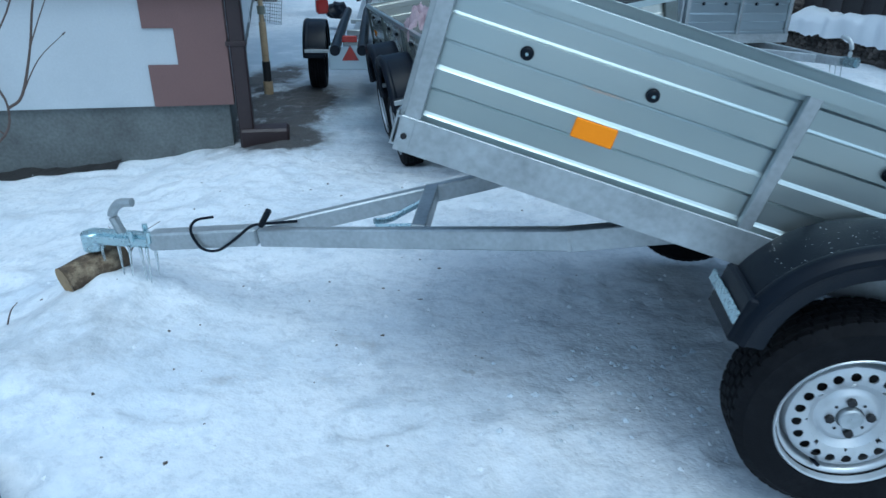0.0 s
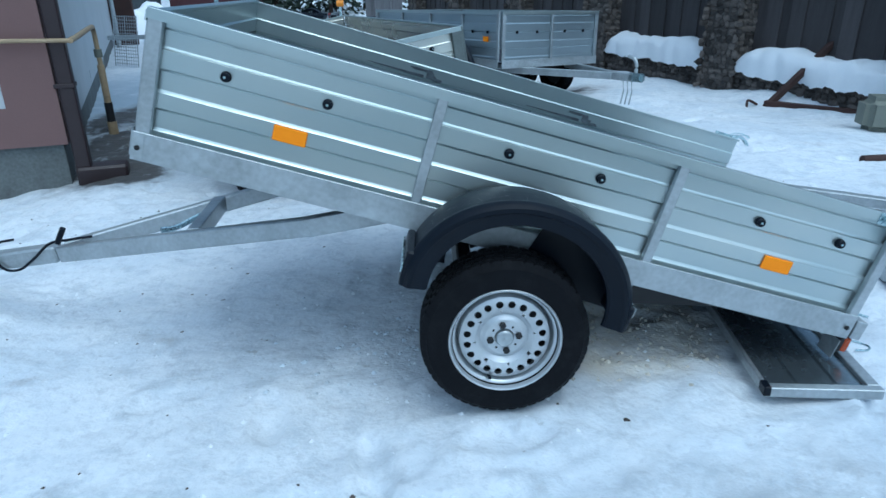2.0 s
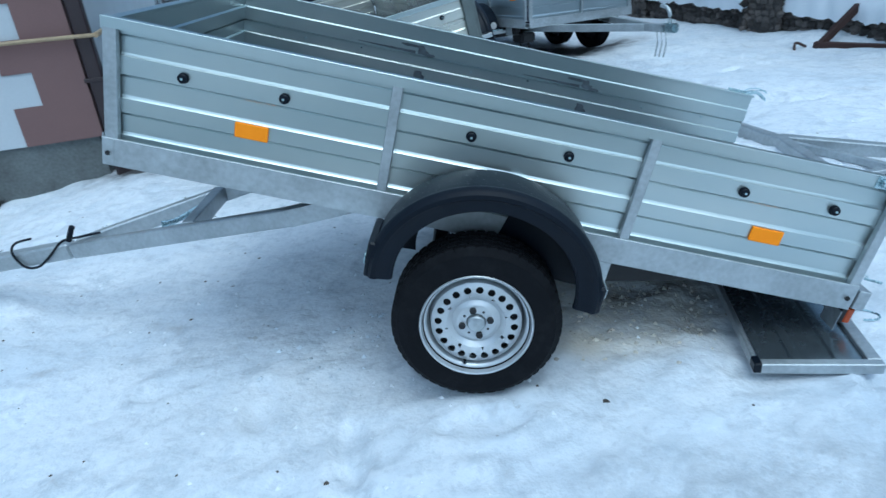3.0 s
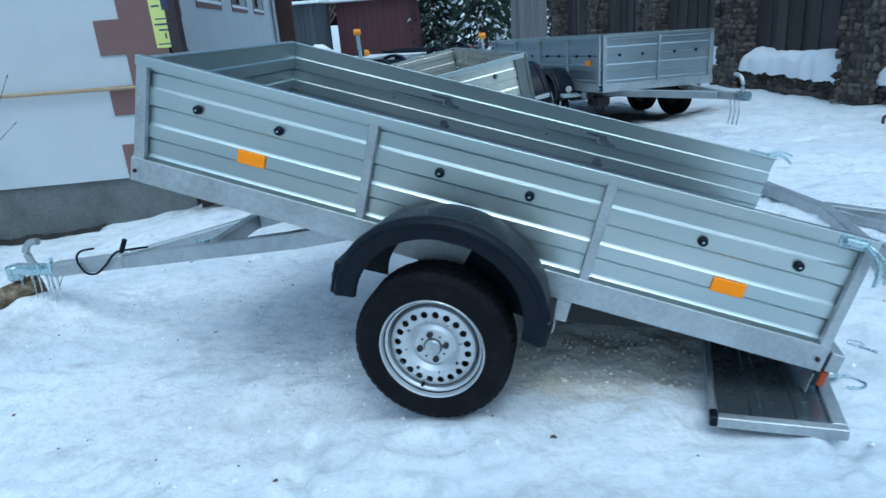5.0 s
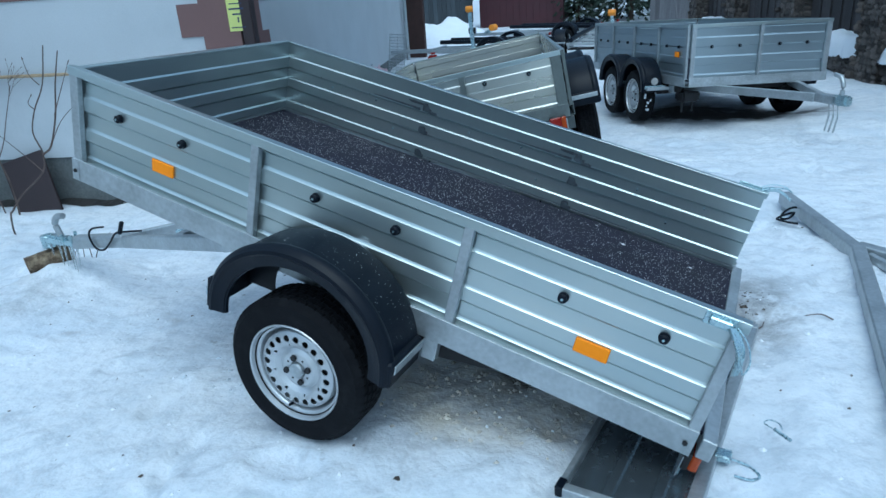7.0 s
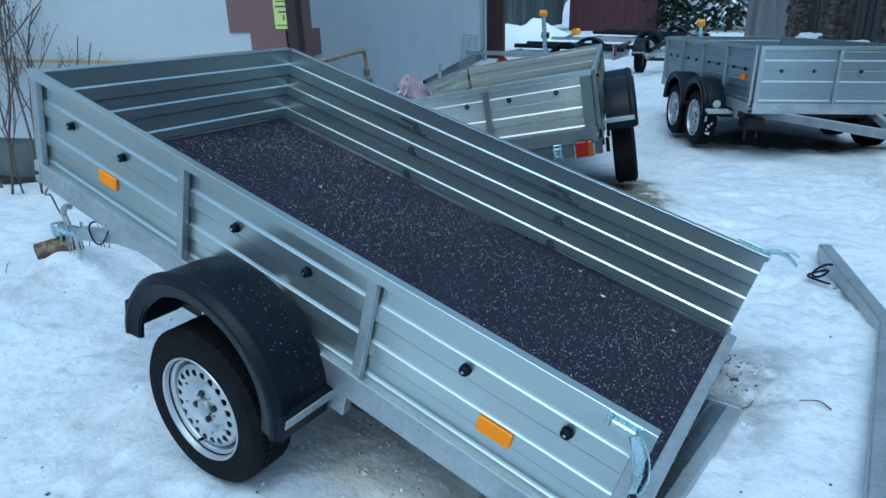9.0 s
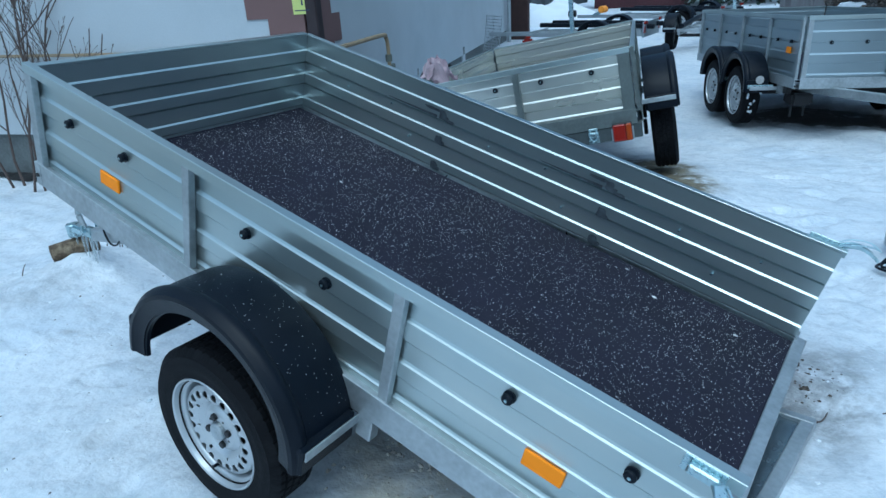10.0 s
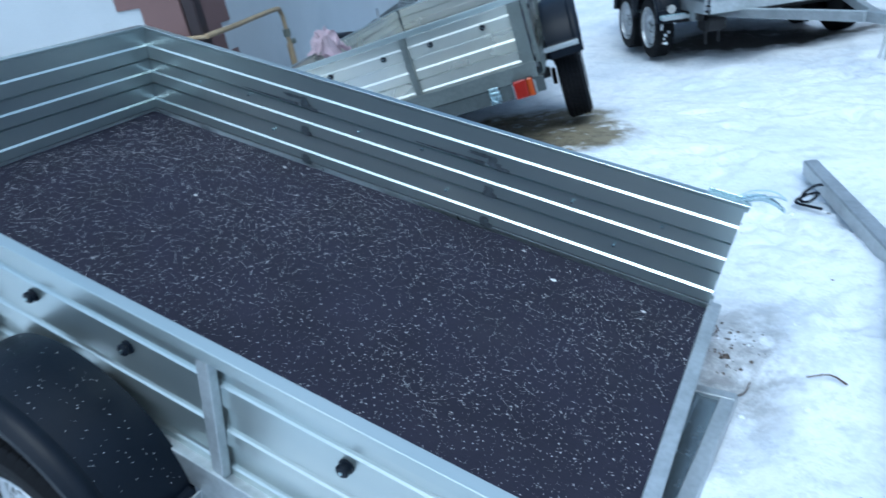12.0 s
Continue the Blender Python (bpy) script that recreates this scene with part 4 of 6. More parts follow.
def add_fender(tr, x, y, z, flip=False):
    """A mudguard with its stays; outer edge at y."""
    m = Matrix.Translation((x, y, z)) @ (Matrix.Diagonal((1, -1, 1, 1)) if flip else Matrix.Identity(4))
    f = share("mudguard", FENDER, tr, m, "black plastic mudguard")
    R = 0.377
    liner = bmesh.new()
    arcs = [[liner.verts.new((r * math.cos(radians(a)), y, 0.885 * r * math.sin(radians(a)))) for a in range(-4, 78, 9)] for r, y in ((R - 0.004, 0.206), (0.13, 0.211), (0.13, 0.207), (R - 0.004, 0.201))]
    for p, q in zip(arcs, arcs[1:] + arcs[:1]):
        for j in range(len(p) - 1):
            liner.faces.new((p[j], p[j + 1], q[j + 1], q[j]))
    bmesh.ops.recalc_face_normals(liner, faces=liner.faces)
    share("inner_liner", mesh_of("inner_liner", liner, PLASTIC), f, Matrix.Identity(4))
    front = bmesh.new()
    arcs = [[front.verts.new((r0 * math.cos(radians(a)), y, 0.885 * r0 * math.sin(radians(a)))) for a in range(84, 183, 7) for r0 in [r if r > 0.3 else 0.315 - 0.075 * (a - 84) / 98]] for r, y in ((R - 0.004, 0.206), (0.2, 0.211), (0.2, 0.207), (R - 0.004, 0.201))]
    for p, q in zip(arcs, arcs[1:] + arcs[:1]):
        for j in range(len(p) - 1):
            front.faces.new((p[j], p[j + 1], q[j + 1], q[j]))
    bmesh.ops.recalc_face_normals(front, faces=front.faces)
    share("inner_liner", mesh_of("inner_liner", front, PLASTIC), f, Matrix.Identity(4))
    share("mud_flap", mesh_of("mud_flap", box(-R - 0.016, -R + 0.012, 0.004, 0.215, -0.040, 0.085, 0.006), PLASTIC), f, Matrix.Identity(4))
    share("stay", mesh_of("stay", box(-R - 0.022, -R - 0.0165, 0.01, 0.26, 0.005, 0.040, 0.002), ZINC_BRIGHT, False), f, Matrix.Identity(4), "zinc stay strip")
    share("stay", mesh_of("stay", box(R + 0.012, R + 0.018, 0.012, 0.27, 0.042, 0.076, 0.002), ZINC_BEAM, False), f, Matrix.Identity(4), "zinc stay strip")
    share("end_flap", mesh_of("end_flap", box(R - 0.028, R + 0.011, 0.0, 0.215, -0.016, 0.085, 0.008), PLASTIC), f, Matrix.Identity(4))
    return f


SMEAR = material("dark_grease_smear", (0.15, 0.17, 0.19), 0.42, 0.75, 0.5, 14.0, 60.0, 0.0, 40.0)


def build_main_trailer():
    L, W, H = 2.67, 1.365, 0.398
    M = Matrix(((0.96125, 0, 0.27567, -0.8945), (-0.00276, 0.99995, 0.00961, 0.0083), (-0.27566, -0.01, 0.9612, 1.172), (0, 0, 0, 1))) @ Matrix.Translation((-0.25, 0.012, -0.268))
    tr = thing("box_trailer", M, "galvanised single-axle box trailer tipped back, tailgate removed", "trailer")
    bx = [0.25, 0.579, 1.199, 1.529, 2.133, 2.45]
    I4 = Matrix.Identity(4)
    side_panels(tr, L, H, [(0.022, 0.044), (0.937, 0.034), (1.79, 0.034), (2.628, 0.034)], [(0.0, 0.937), (0.937, 1.79), (1.79, 2.642)], I4, rise=0.020, end=2.646, buttons=[(x, 0.268) for x in bx], reflectors=[(0.424, 0.160, 0.112, 0.052), (2.210, 0.157, 0.112, 0.052)])
    far = Matrix.Translation((L, W, 0)) @ pose(0, 0, 0, 0, 0, 180)
    side_panels(tr, L, H, [(L - 0.022, 0.044), (L - 0.937, 0.034), (L - 1.79, 0.034), (0.03, 0.046)], [(0.006, L - 1.79), (L - 1.79, L - 0.937), (L - 0.937, L + 0.013)], far, inward=True, buttons=[(L - x, 0.268) for x in bx])
    front = Matrix.Translation((0.017, W, 0)) @ pose(0, 0, 0, 0, 0, -90)
    side_panels(tr, W, H, [(0.03, 0.044), (W / 2, 0.034), (W - 0.03, 0.044)], [(-0.0125, W + 0.0125)], front, inward=True, rise=0.006, buttons=[(0.25, 0.268), (0.5, 0.268), (0.87, 0.268), (1.12, 0.268)])
    # floor board and rear cross bar
    part("floor_board", box(0.012, L - 0.008, 0.012, W - 0.012, -0.016, 0.0, 0.002), PLY, tr, "dark brown plywood floor strewn with pale flecks", smooth=False)
    b = bmesh.new()
    box(L - 0.008, L + 0.036, -0.034, W + 0.034, -0.068, 0.006, 0.003, b)
    part("rear_bar", b, ZINC_BEAM, tr, smooth=False)
    # pale dabs of sealant along the floor edge and black stain marks stay with the far sheets
    for x in (0.93, 1.80):
        for z, k in ((0.308, 0), (0.184, 1), (0.050, 2)):
            rg = random.Random(int(x * 100) + k)
            sm = bmesh.new()
            for cx, cz, rx, rz in ((x, z - 0.024, 0.022, 0.023), (x + 0.012, z - 0.036, 0.026, 0.012), (x - 0.055, z - 0.010, 0.050, 0.008), (x + 0.045, z - 0.044, 0.030, 0.008))[:4 if k == 0 else 2]:
                ring = [sm.verts.new((cx + rx * rg.uniform(0.75, 1.1) * math.copysign(abs(math.cos(q)) ** 0.6, math.cos(q)), W - 0.0036 - 0.0002 * rg.random(), cz + rz * rg.uniform(0.7, 1.1) * math.copysign(abs(math.sin(q)) ** 0.6, math.sin(q)))) for q in [2 * math.pi * j / 20 + 0.01 for j in range(20)]]
                sm.faces.new(ring)
            part("smear", sm, SMEAR, tr, "dark greasy smear over the rivets")
        long = bmesh.new()
        long.faces.new([long.verts.new((x - 0.33 + 0.30 * t, W - 0.0036, 0.268 - 0.004 * t + h * (0.2 + t) * 0.009)) for t, h in [(j / 12, 1) for j in range(13)] + [(1 - j / 12, -0.4) for j in range(13)]])
        part("smear", long, SMEAR, tr)
    for x, z in ((0.33, 0.225), (0.62, 0.235), (1.20, 0.225), (1.50, 0.24), (2.12, 0.225), (2.44, 0.24), (0.75, 0.11), (1.62, 0.10), (2.3, 0.11)):
        part("rivet", cyl((x, W - 0.004, z), (x, W + 0.004, z), 0.0055, segs=8), ZINC_BRIGHT, tr)
    # underframe, axle, arms
    for x in (0.25, 0.9, 1.75, 2.3):
        part("cross_member", box(x - 0.02, x + 0.02, 0.0, W, -0.065, -0.018, 0.002), ZINC_BEAM, tr, smooth=False)
    cx, cz = 1.339, -0.303
    part("axle", beam((cx - 0.16, -0.04, cz + 0.10), (cx - 0.16, W + 0.04, cz + 0.10), 0.06, 0.06), BLACK_METAL, tr)
    for y in (-0.05, W + 0.05):
        part("axle_arm", beam((cx - 0.16, y, cz + 0.10), (cx, y, cz), 0.03, 0.06), BLACK_METAL, tr)
        part("spring_hanger", box(1.72, 1.775, y + (0.01 if y < 0 else -0.05), y + (0.05 if y < 0 else -0.01), -0.155, -0.0705, 0.003), ZINC_BEAM, tr)
    # dark undertray seen below the rear of the bed
    part("under_board", box(1.45, 2.2, 0.14, W - 0.10, -0.105, -0.070, 0.004), BLACK_METAL, tr, "dark steel tipping frame", smooth=False)
    for y in (0.06, W - 0.10):
        b = bmesh.new()
        prof = [(1.44, -0.068), (2.26, -0.068), (2.26, -0.088), (1.76, -0.205), (1.50, -0.205)]
        sides = [[b.verts.new((px, yy, pz)) for px, pz in prof] for yy in (y, y + 0.04)]
        b.faces.new(sides[0])
        b.faces.new(sides[1][::-1])
        for k in range(5):
            b.faces.new((sides[0][k], sides[1][k], sides[1][(k + 1) % 5], sides[0][(k + 1) % 5]))
        bmesh.ops.recalc_face_normals(b, faces=b.faces)
        bmesh.ops.bevel(b, geom=b.edges[:], offset=0.003, segments=1, affect="EDGES")
        part("chassis_beam", b, BLACK_METAL, tr, "dark tapered chassis beam", smooth=False)
    add_wheel(tr, cx, -0.243, cz, spin=20)
    add_wheel(tr, cx - 0.055, W + 0.15, cz - 0.045, flip=True)
    add_fender(tr, cx - 0.008, -0.259, -0.152)
    add_fender(tr, cx - 0.008, W + 0.259, -0.152, flip=True)
    # lamps at the rear corners
    for y, s in ((0.015, -1), (W - 0.015, 1)):
        tail_lamp(tr, Matrix.Translation((L - 0.032, y, -0.100)) @ Matrix.Diagonal((1, 0.8 * s, 0.66, 1)))
        part("plate_holder", box(L - 0.03, L - 0.026, y - 0.04, y + 0.04, -0.165, -0.125, 0.002), ZINC_BRIGHT, tr)
    part("rail_cap", box(-0.0055, 0.0335, -0.0445, -0.0425, -0.0695, 0.0255, 0.0008), ZINC_BEAM, tr, smooth=False)
    for y in (0.0, W):
        part("rail_cap", box(-0.0075, -0.0042, y - 0.041, y + 0.041, -0.069, 0.025, 0.001), ZINC_BEAM, tr, smooth=False)
    # frame bolts and latches
    for x in (0.014, L - 0.05):
        part("frame_bolt", cyl((x, -0.0445, -0.026), (x, -0.050, -0.026), 0.009, segs=6), BLACK_METAL, tr)
    latch(tr, Matrix.Translation((2.585, -0.037, H - 0.002)) @ Matrix.Diagonal((0.88, 0.9, 0.85, 1)))
    latch(tr, Matrix.Translation((L - 0.06, W + 0.037, H - 0.012)) @ Matrix.Diagonal((1, -1, 1, 1)), (0.95, -0.3, 0.05))
    # debris on the floor
    rng = random.Random(11)
    vs, fs = [], []
    for _ in range(26000):
        x, y = rng.uniform(0.03, L - 0.012), rng.uniform(0.02, W - 0.02)
        if rng.random() > 0.45 + 0.55 * noise.noise(Vector((x * 2.2, y * 2.2, 3))) + 0.25:
            continue
        s = rng.choice((0.0009, 0.0012, 0.0016, 0.0024)) * rng.uniform(0.7, 1.4)
        a, q = rng.uniform(0, 6.28), rng.uniform(0.3, 0.9)
        c, d = math.cos(a) * s, math.sin(a) * s
        o = len(vs)
        vs += [(x + c, y + d, 0.0012), (x - d * q, y + c * q, 0.0012), (x - c, y - d, 0.0012), (x + d * q, y - c * q, 0.0012), (x, y, 0.0012 + 0.8 * s)]
        fs += [(o, o + 1, o + 4), (o + 1, o + 2, o + 4), (o + 2, o + 3, o + 4), (o + 3, o, o + 4)]
    for x, y, s in ((0.885, 1.275, 0.012), (2.16, 1.19, 0.014), (2.0, 1.30, 0.010), (2.48, 1.20, 0.010), (0.77, 0.88, 0.010), (0.42, 1.25, 0.008)):
        o = len(vs)
        vs += [(x + s, y, 0.0012), (x, y + s * 0.7, 0.0012), (x - s, y, 0.0012), (x, y - s * 0.6, 0.0012), (x, y, 0.007)]
        fs += [(o, o + 1, o + 4), (o + 1, o + 2, o + 4), (o + 2, o + 3, o + 4), (o + 3, o, o + 4)]
    # melted specks on the mudguard
    for _ in range(190):
        a, y = rng.uniform(0.35, 2.7), rng.uniform(-0.24, -0.06)
        s, r = rng.choice((0.0008, 0.0012, 0.0016)), 0.3800
        cx, cz = 1.331 + r * math.cos(a), -0.152 + 0.885 * r * math.sin(a)
        t, nn = Vector((-math.sin(a), 0, math.cos(a))) * s, Vector((math.cos(a), 0, math.sin(a))) * s * 0.8
        p = Vector((cx, y, cz))
        o = len(vs)
        vs += [tuple(q) for q in (p + t, p + Vector((0, s, 0)), p - t, p - Vector((0, s, 0)), p + nn)]
        fs += [(o, o + 1, o + 4), (o + 1, o + 2, o + 4), (o + 2, o + 3, o + 4), (o + 3, o, o + 4)]
    me = bpy.data.meshes.new("flecks")
    me.from_pydata(vs, [], fs)
    me.materials.append(FLECK)
    ob = new("flecks", me)
    ob.matrix_world = M
    tagged(ob, "pale flecks of sawdust and ice on the plywood floor", "debris", kind="stuff")
    return tr


def build_drawbar():
    """The fixed tow frame of the tipped trailer, in world coordinates."""
    db = thing("tow_frame", Matrix.Identity(4), "galvanised A-shaped tow frame with ball coupling resting on a log", "drawbar")
    near, far, join = (-0.71, 0.26, 0.567), (-0.71, 1.13, 0.545), (-1.94, 0.69, 0.302)
    part("tow_beam", beam((join[0], join[1] - 0.028, join[2]), near, 0.045, 0.075, bevel=0.006), ZINC_BEAM, db)
    part("tow_beam", beam((join[0], join[1] + 0.028, join[2]), far, 0.045, 0.075, bevel=0.006), ZINC_BEAM, db)
    part("tow_beam_end", beam((-0.735, 0.264, 0.562), (-0.26, 0.26, 0.645), 0.0455, 0.0755, bevel=0.003), ZINC_BEAM, db)
    part("tow_beam_end", beam(far, (-0.26, 1.13, 0.630), 0.045, 0.075, bevel=0.006), ZINC_BEAM, db)
    part("nose", beam((-2.45, 0.69, 0.237), (-1.96, 0.69, 0.298), 0.075, 0.078, bevel=0.008), ZINC_BEAM, db)
    part("pivot_bar", beam((-0.29, 0.24, 0.635), (-0.29, 1.15, 0.625), 0.05, 0.05), ZINC_BEAM, db)
    # brace between the beams with the tipping catch
    part("brace", beam((-1.25, 0.465, 0.450), (-1.27, 0.925, 0.445), 0.055, 0.075, bevel=0.004), ZINC_BEAM, db)
    b = bmesh.new()
    tube(curve_points([(-1.27, 0.80, 0.46), (-1.33, 0.74, 0.44), (-1.40, 0.66, 0.42), (-1.45, 0.62, 0.425)], 4), 0.013, b)
    tube([(-1.27, 0.62, 0.415), (-1.44, 0.60, 0.405)], 0.016, b)
    part("catch", b, ZINC_BRIGHT, db, "bright zinc tipping catch")
    # ball coupling
    c = bmesh.new()
    box(-2.74, -2.40, 0.655, 0.725, 0.205, 0.265, 0.014, c, segs=2)
    cyl((-2.73, 0.69, 0.17), (-2.73, 0.69, 0.255), 0.045, c, 16, bevel=0.006)
    part("coupling_head", c, ZINC_BRIGHT, db, "bluish zinc ball coupling")
    part("coupling_handle", tube(curve_points([(-2.58, 0.69, 0.25), (-2.60, 0.69, 0.30), (-2.61, 0.69, 0.35), (-2.57, 0.69, 0.395), (-2.51, 0.69, 0.405)], 5), 0.020, segs=8), ZINC_BEAM, db)
    for x, y in ((-2.52, 0.65), (-2.44, 0.65), (-2.50, 0.73)):
        part("coupling_bolt", cyl((x, y, 0.24), (x, y, 0.29), 0.011, segs=6), ZINC_BRIGHT, db)
    # icicles under the coupling
    rng = random.Random(3)
    for x in (-2.68, -2.60, -2.55, -2.50, -2.47, -2.43):
        z = rng.uniform(0.06, 0.14)
        part("icicle", cyl((x, 0.67, 0.21), (x + rng.uniform(-0.01, 0.01), 0.665, z - 0.06), 0.008, segs=8, r2=0.002), ICE, db, "clear hanging icicle")
    # cable looped round the nose
    pts = curve_points([(-1.78, 0.66, 0.385), (-1.87, 0.635, 0.380), (-1.96, 0.625, 0.365), (-2.05, 0.635, 0.29), (-2.13, 0.64, 0.235), (-2.20, 0.64, 0.24), (-2.24, 0.645, 0.31), (-2.22, 0.66, 0.355), (-2.16, 0.70, 0.36)], 6)
    part("lighting_cable", tube(pts, 0.0062), PLASTIC, db, "black lighting cable looped round the beam")
    part("plug", cyl((-1.92, 0.62, 0.37), (-1.88, 0.62, 0.44), 0.013, segs=10), PLASTIC, db)
    return db


def build_log():
    b = bmesh.new()
    segs, n = 20, 10
    rings = []
    for k in range(n + 1):
        t = k / n
        row = []
        for j in range(segs):
            a = 2 * math.pi * j / segs
            r = 0.066 * (1 + 0.12 * noise.noise(Vector((math.cos(a) * 2, math.sin(a) * 2, t * 3))))
            row.append(b.verts.new((t * 0.27, r * math.cos(a), r * math.sin(a))))
        rings.append(row)
    for p, q in zip(rings, rings[1:]):
        for j in range(segs):
            b.faces.new((p[j], p[(j + 1) % segs], q[(j + 1) % segs], q[j]))
    b.faces.new(rings[-1])
    lg = thing("log", pose(-2.805, 0.555, 0.072, 0, -8, 60), "short cut log with dark bark propping the coupling", "log")
    part("bark", b, LOG_BARK, lg)
    c = bmesh.new()
    bmesh.ops.create_circle(c, cap_ends=True, segments=20, radius=0.066)
    part("cut_face", c, CUT_WOOD, lg, "pale sawn end grain", m=pose(-0.002, 0, 0, 0, -90, 0), smooth=False)


# dirty zinc, base colour darkened for the trailer underside it reflects
DARKENED_SHEET = material("reflection_darkened_sheet", (0.27, 0.315, 0.35), 0.26, 0.85, 0.15, 3.0, 30.0, 0.05, 30.0, dirt=(0.07, 0.07, 0.07), dirt_amount=0.4, dirt_scale=3.0)


def build_tailgate():
    """The removed tailgate lying on the snow under the rear of the trailer."""
    m = pose(0.945, -0.195, 0.048, 0, -0.6, -5.5)
    tg = thing("tailgate", m, "removed galvanised tailgate lying inside up on the snow", "tailgate")
    w, h = 0.415, 1.36
    part("frame_bar", box(0, w, 0, 0.035, 0, 0.04, 0.003), ZINC_BEAM, tg)
    part("frame_bar", box(0, w, h - 0.035, h, 0, 0.04, 0.003), ZINC_BEAM, tg)
    part("frame_bar", box(0, 0.018, 0.035, h - 0.035, 0, 0.04, 0.003), ZINC_BEAM, tg)
    part("corner_cap", box(-0.003, 0.024, -0.003, 0.05, 0.004, 0.044, 0.004), PLASTIC, tg, "black plastic corner cap")
    part("frame_bar", box(w - 0.045, w, 0.035, h - 0.035, 0, 0.04, 0.003), ZINC_BEAM, tg)
    prof = [(0.0, 0.0), (0.0, 0.10), (0.008, 0.108), (0.008, 0.135), (0.0, 0.142), (0.0, 0.24), (0.008, 0.248), (0.008, 0.275), (0.0, 0.282), (0.0, 0.345)]
    b = ribbed_sheet(0.035, h - 0.035, prof)
    bmesh.ops.transform(b, matrix=Matrix(((0, 0, 1, 0.028), (1, 0, 0, 0), (0, -1, 0, 0.024), (0, 0, 0, 1))), verts=b.verts)
    bmesh.ops.recalc_face_normals(b, faces=b.faces)
    part("sheet", b, DARKENED_SHEET, tg, sharp=8)
    part("tarp_button", button_mesh(), PLASTIC, tg, m=pose(0.16, 0.30, 0.014, 90, 0, 0))
    for x, y in ((w - 0.01, 0.36),):
        q = bmesh.new()
        box(x, x + 0.05, y, y + 0.05, 0.02, 0.045, 0.004, q)
        tube(curve_points([(x + 0.05, y + 0.02, 0.03), (x + 0.10, y + 0.03, 0.015), (x + 0.14, y + 0.0, 0.01), (x + 0.12, y - 0.03, 0.01), (x + 0.07, y - 0.035, 0.012)], 4), 0.004, q, 6)
        part("latch_hook", q, ZINC_BRIGHT, tg)


def button_mesh():
    b = bmesh.new()
    b.from_mesh(BUTTON)
    return b


def build_loose_pin():
    b = tube([(1.605, 0.265, 0.112), (1.555, 0.305, 0.116)], 0.006)
    tube(curve_points([(1.55, 0.31, 0.114), (1.525, 0.335, 0.112), (1.54, 0.36, 0.112), (1.57, 0.35, 0.112), (1.58, 0.32, 0.112)], 4), 0.0022, b, 6)
    solid("lock_pin", b, ZINC_BRIGHT, "zinc locking pin with wire ring on the snow", "pin")


build_main_trailer()
build_drawbar()
build_log()
build_tailgate()
build_loose_pin()


def build_second_tow_frame():
    """The tow frame of a trailer whose body stands out of view."""
    db = thing("tow_frame", Matrix.Identity(4), "grey galvanised A-shaped tow frame lying low over the snow", "drawbar")
    z = 0.135
    part("nose", beam((1.585, 2.97, z), (1.93, 2.02, z), 0.07, 0.08), ZINC_BEAM, db)
    part("tow_beam", beam((1.93, 2.06, z), (1.955, -0.35, z + 0.01), 0.07, 0.08), ZINC_BEAM, db)
    part("tow_beam", beam((1.93, 2.08, z), (3.5, 0.95, z + 0.02), 0.07, 0.08), ZINC_BEAM, db)
    part("cross_bar", beam((1.99, 1.33, z), (2.66, 1.50, z), 0.05, 0.07), ZINC_BEAM, db)
    part("inner_brace", beam((1.98, 1.98, z), (2.30, 1.45, z), 0.03, 0.05), ZINC_BEAM, db)
    part("leg", cyl((2.6, 1.6, 0.0), (2.6, 1.6, z), 0.025), ZINC_BEAM, db)
    part("leg", cyl((1.60, 2.93, 0.0), (1.60, 2.93, z), 0.025), ZINC_BEAM, db)
    part("leg", cyl((1.955, -0.2, 0.0), (1.955, -0.2, z), 0.025), ZINC_BEAM, db)
    part("lighting_cable", tube(curve_points([(1.68, 2.69, 0.15), (1.63, 2.67, 0.16), (1.58, 2.64, 0.13), (1.57, 2.59, 0.11), (1.61, 2.57, 0.12), (1.64, 2.61, 0.145), (1.6, 2.65, 0.12), (1.55, 2.62, 0.1), (1.56, 2.57, 0.105), (1.62, 2.55, 0.1), (1.66, 2.51, 0.11)], 5), 0.007), PLASTIC, db, "black coiled lighting cable")
    part("lighting_cable", tube(curve_points([(2.02, 1.29, 0.16), (2.15, 1.30, 0.15), (2.30, 1.36, 0.20), (2.45, 1.40, 0.16), (2.7, 1.45, 0.17)], 5), 0.009), PLASTIC, db, "black cable along the bar")


build_second_tow_frame()


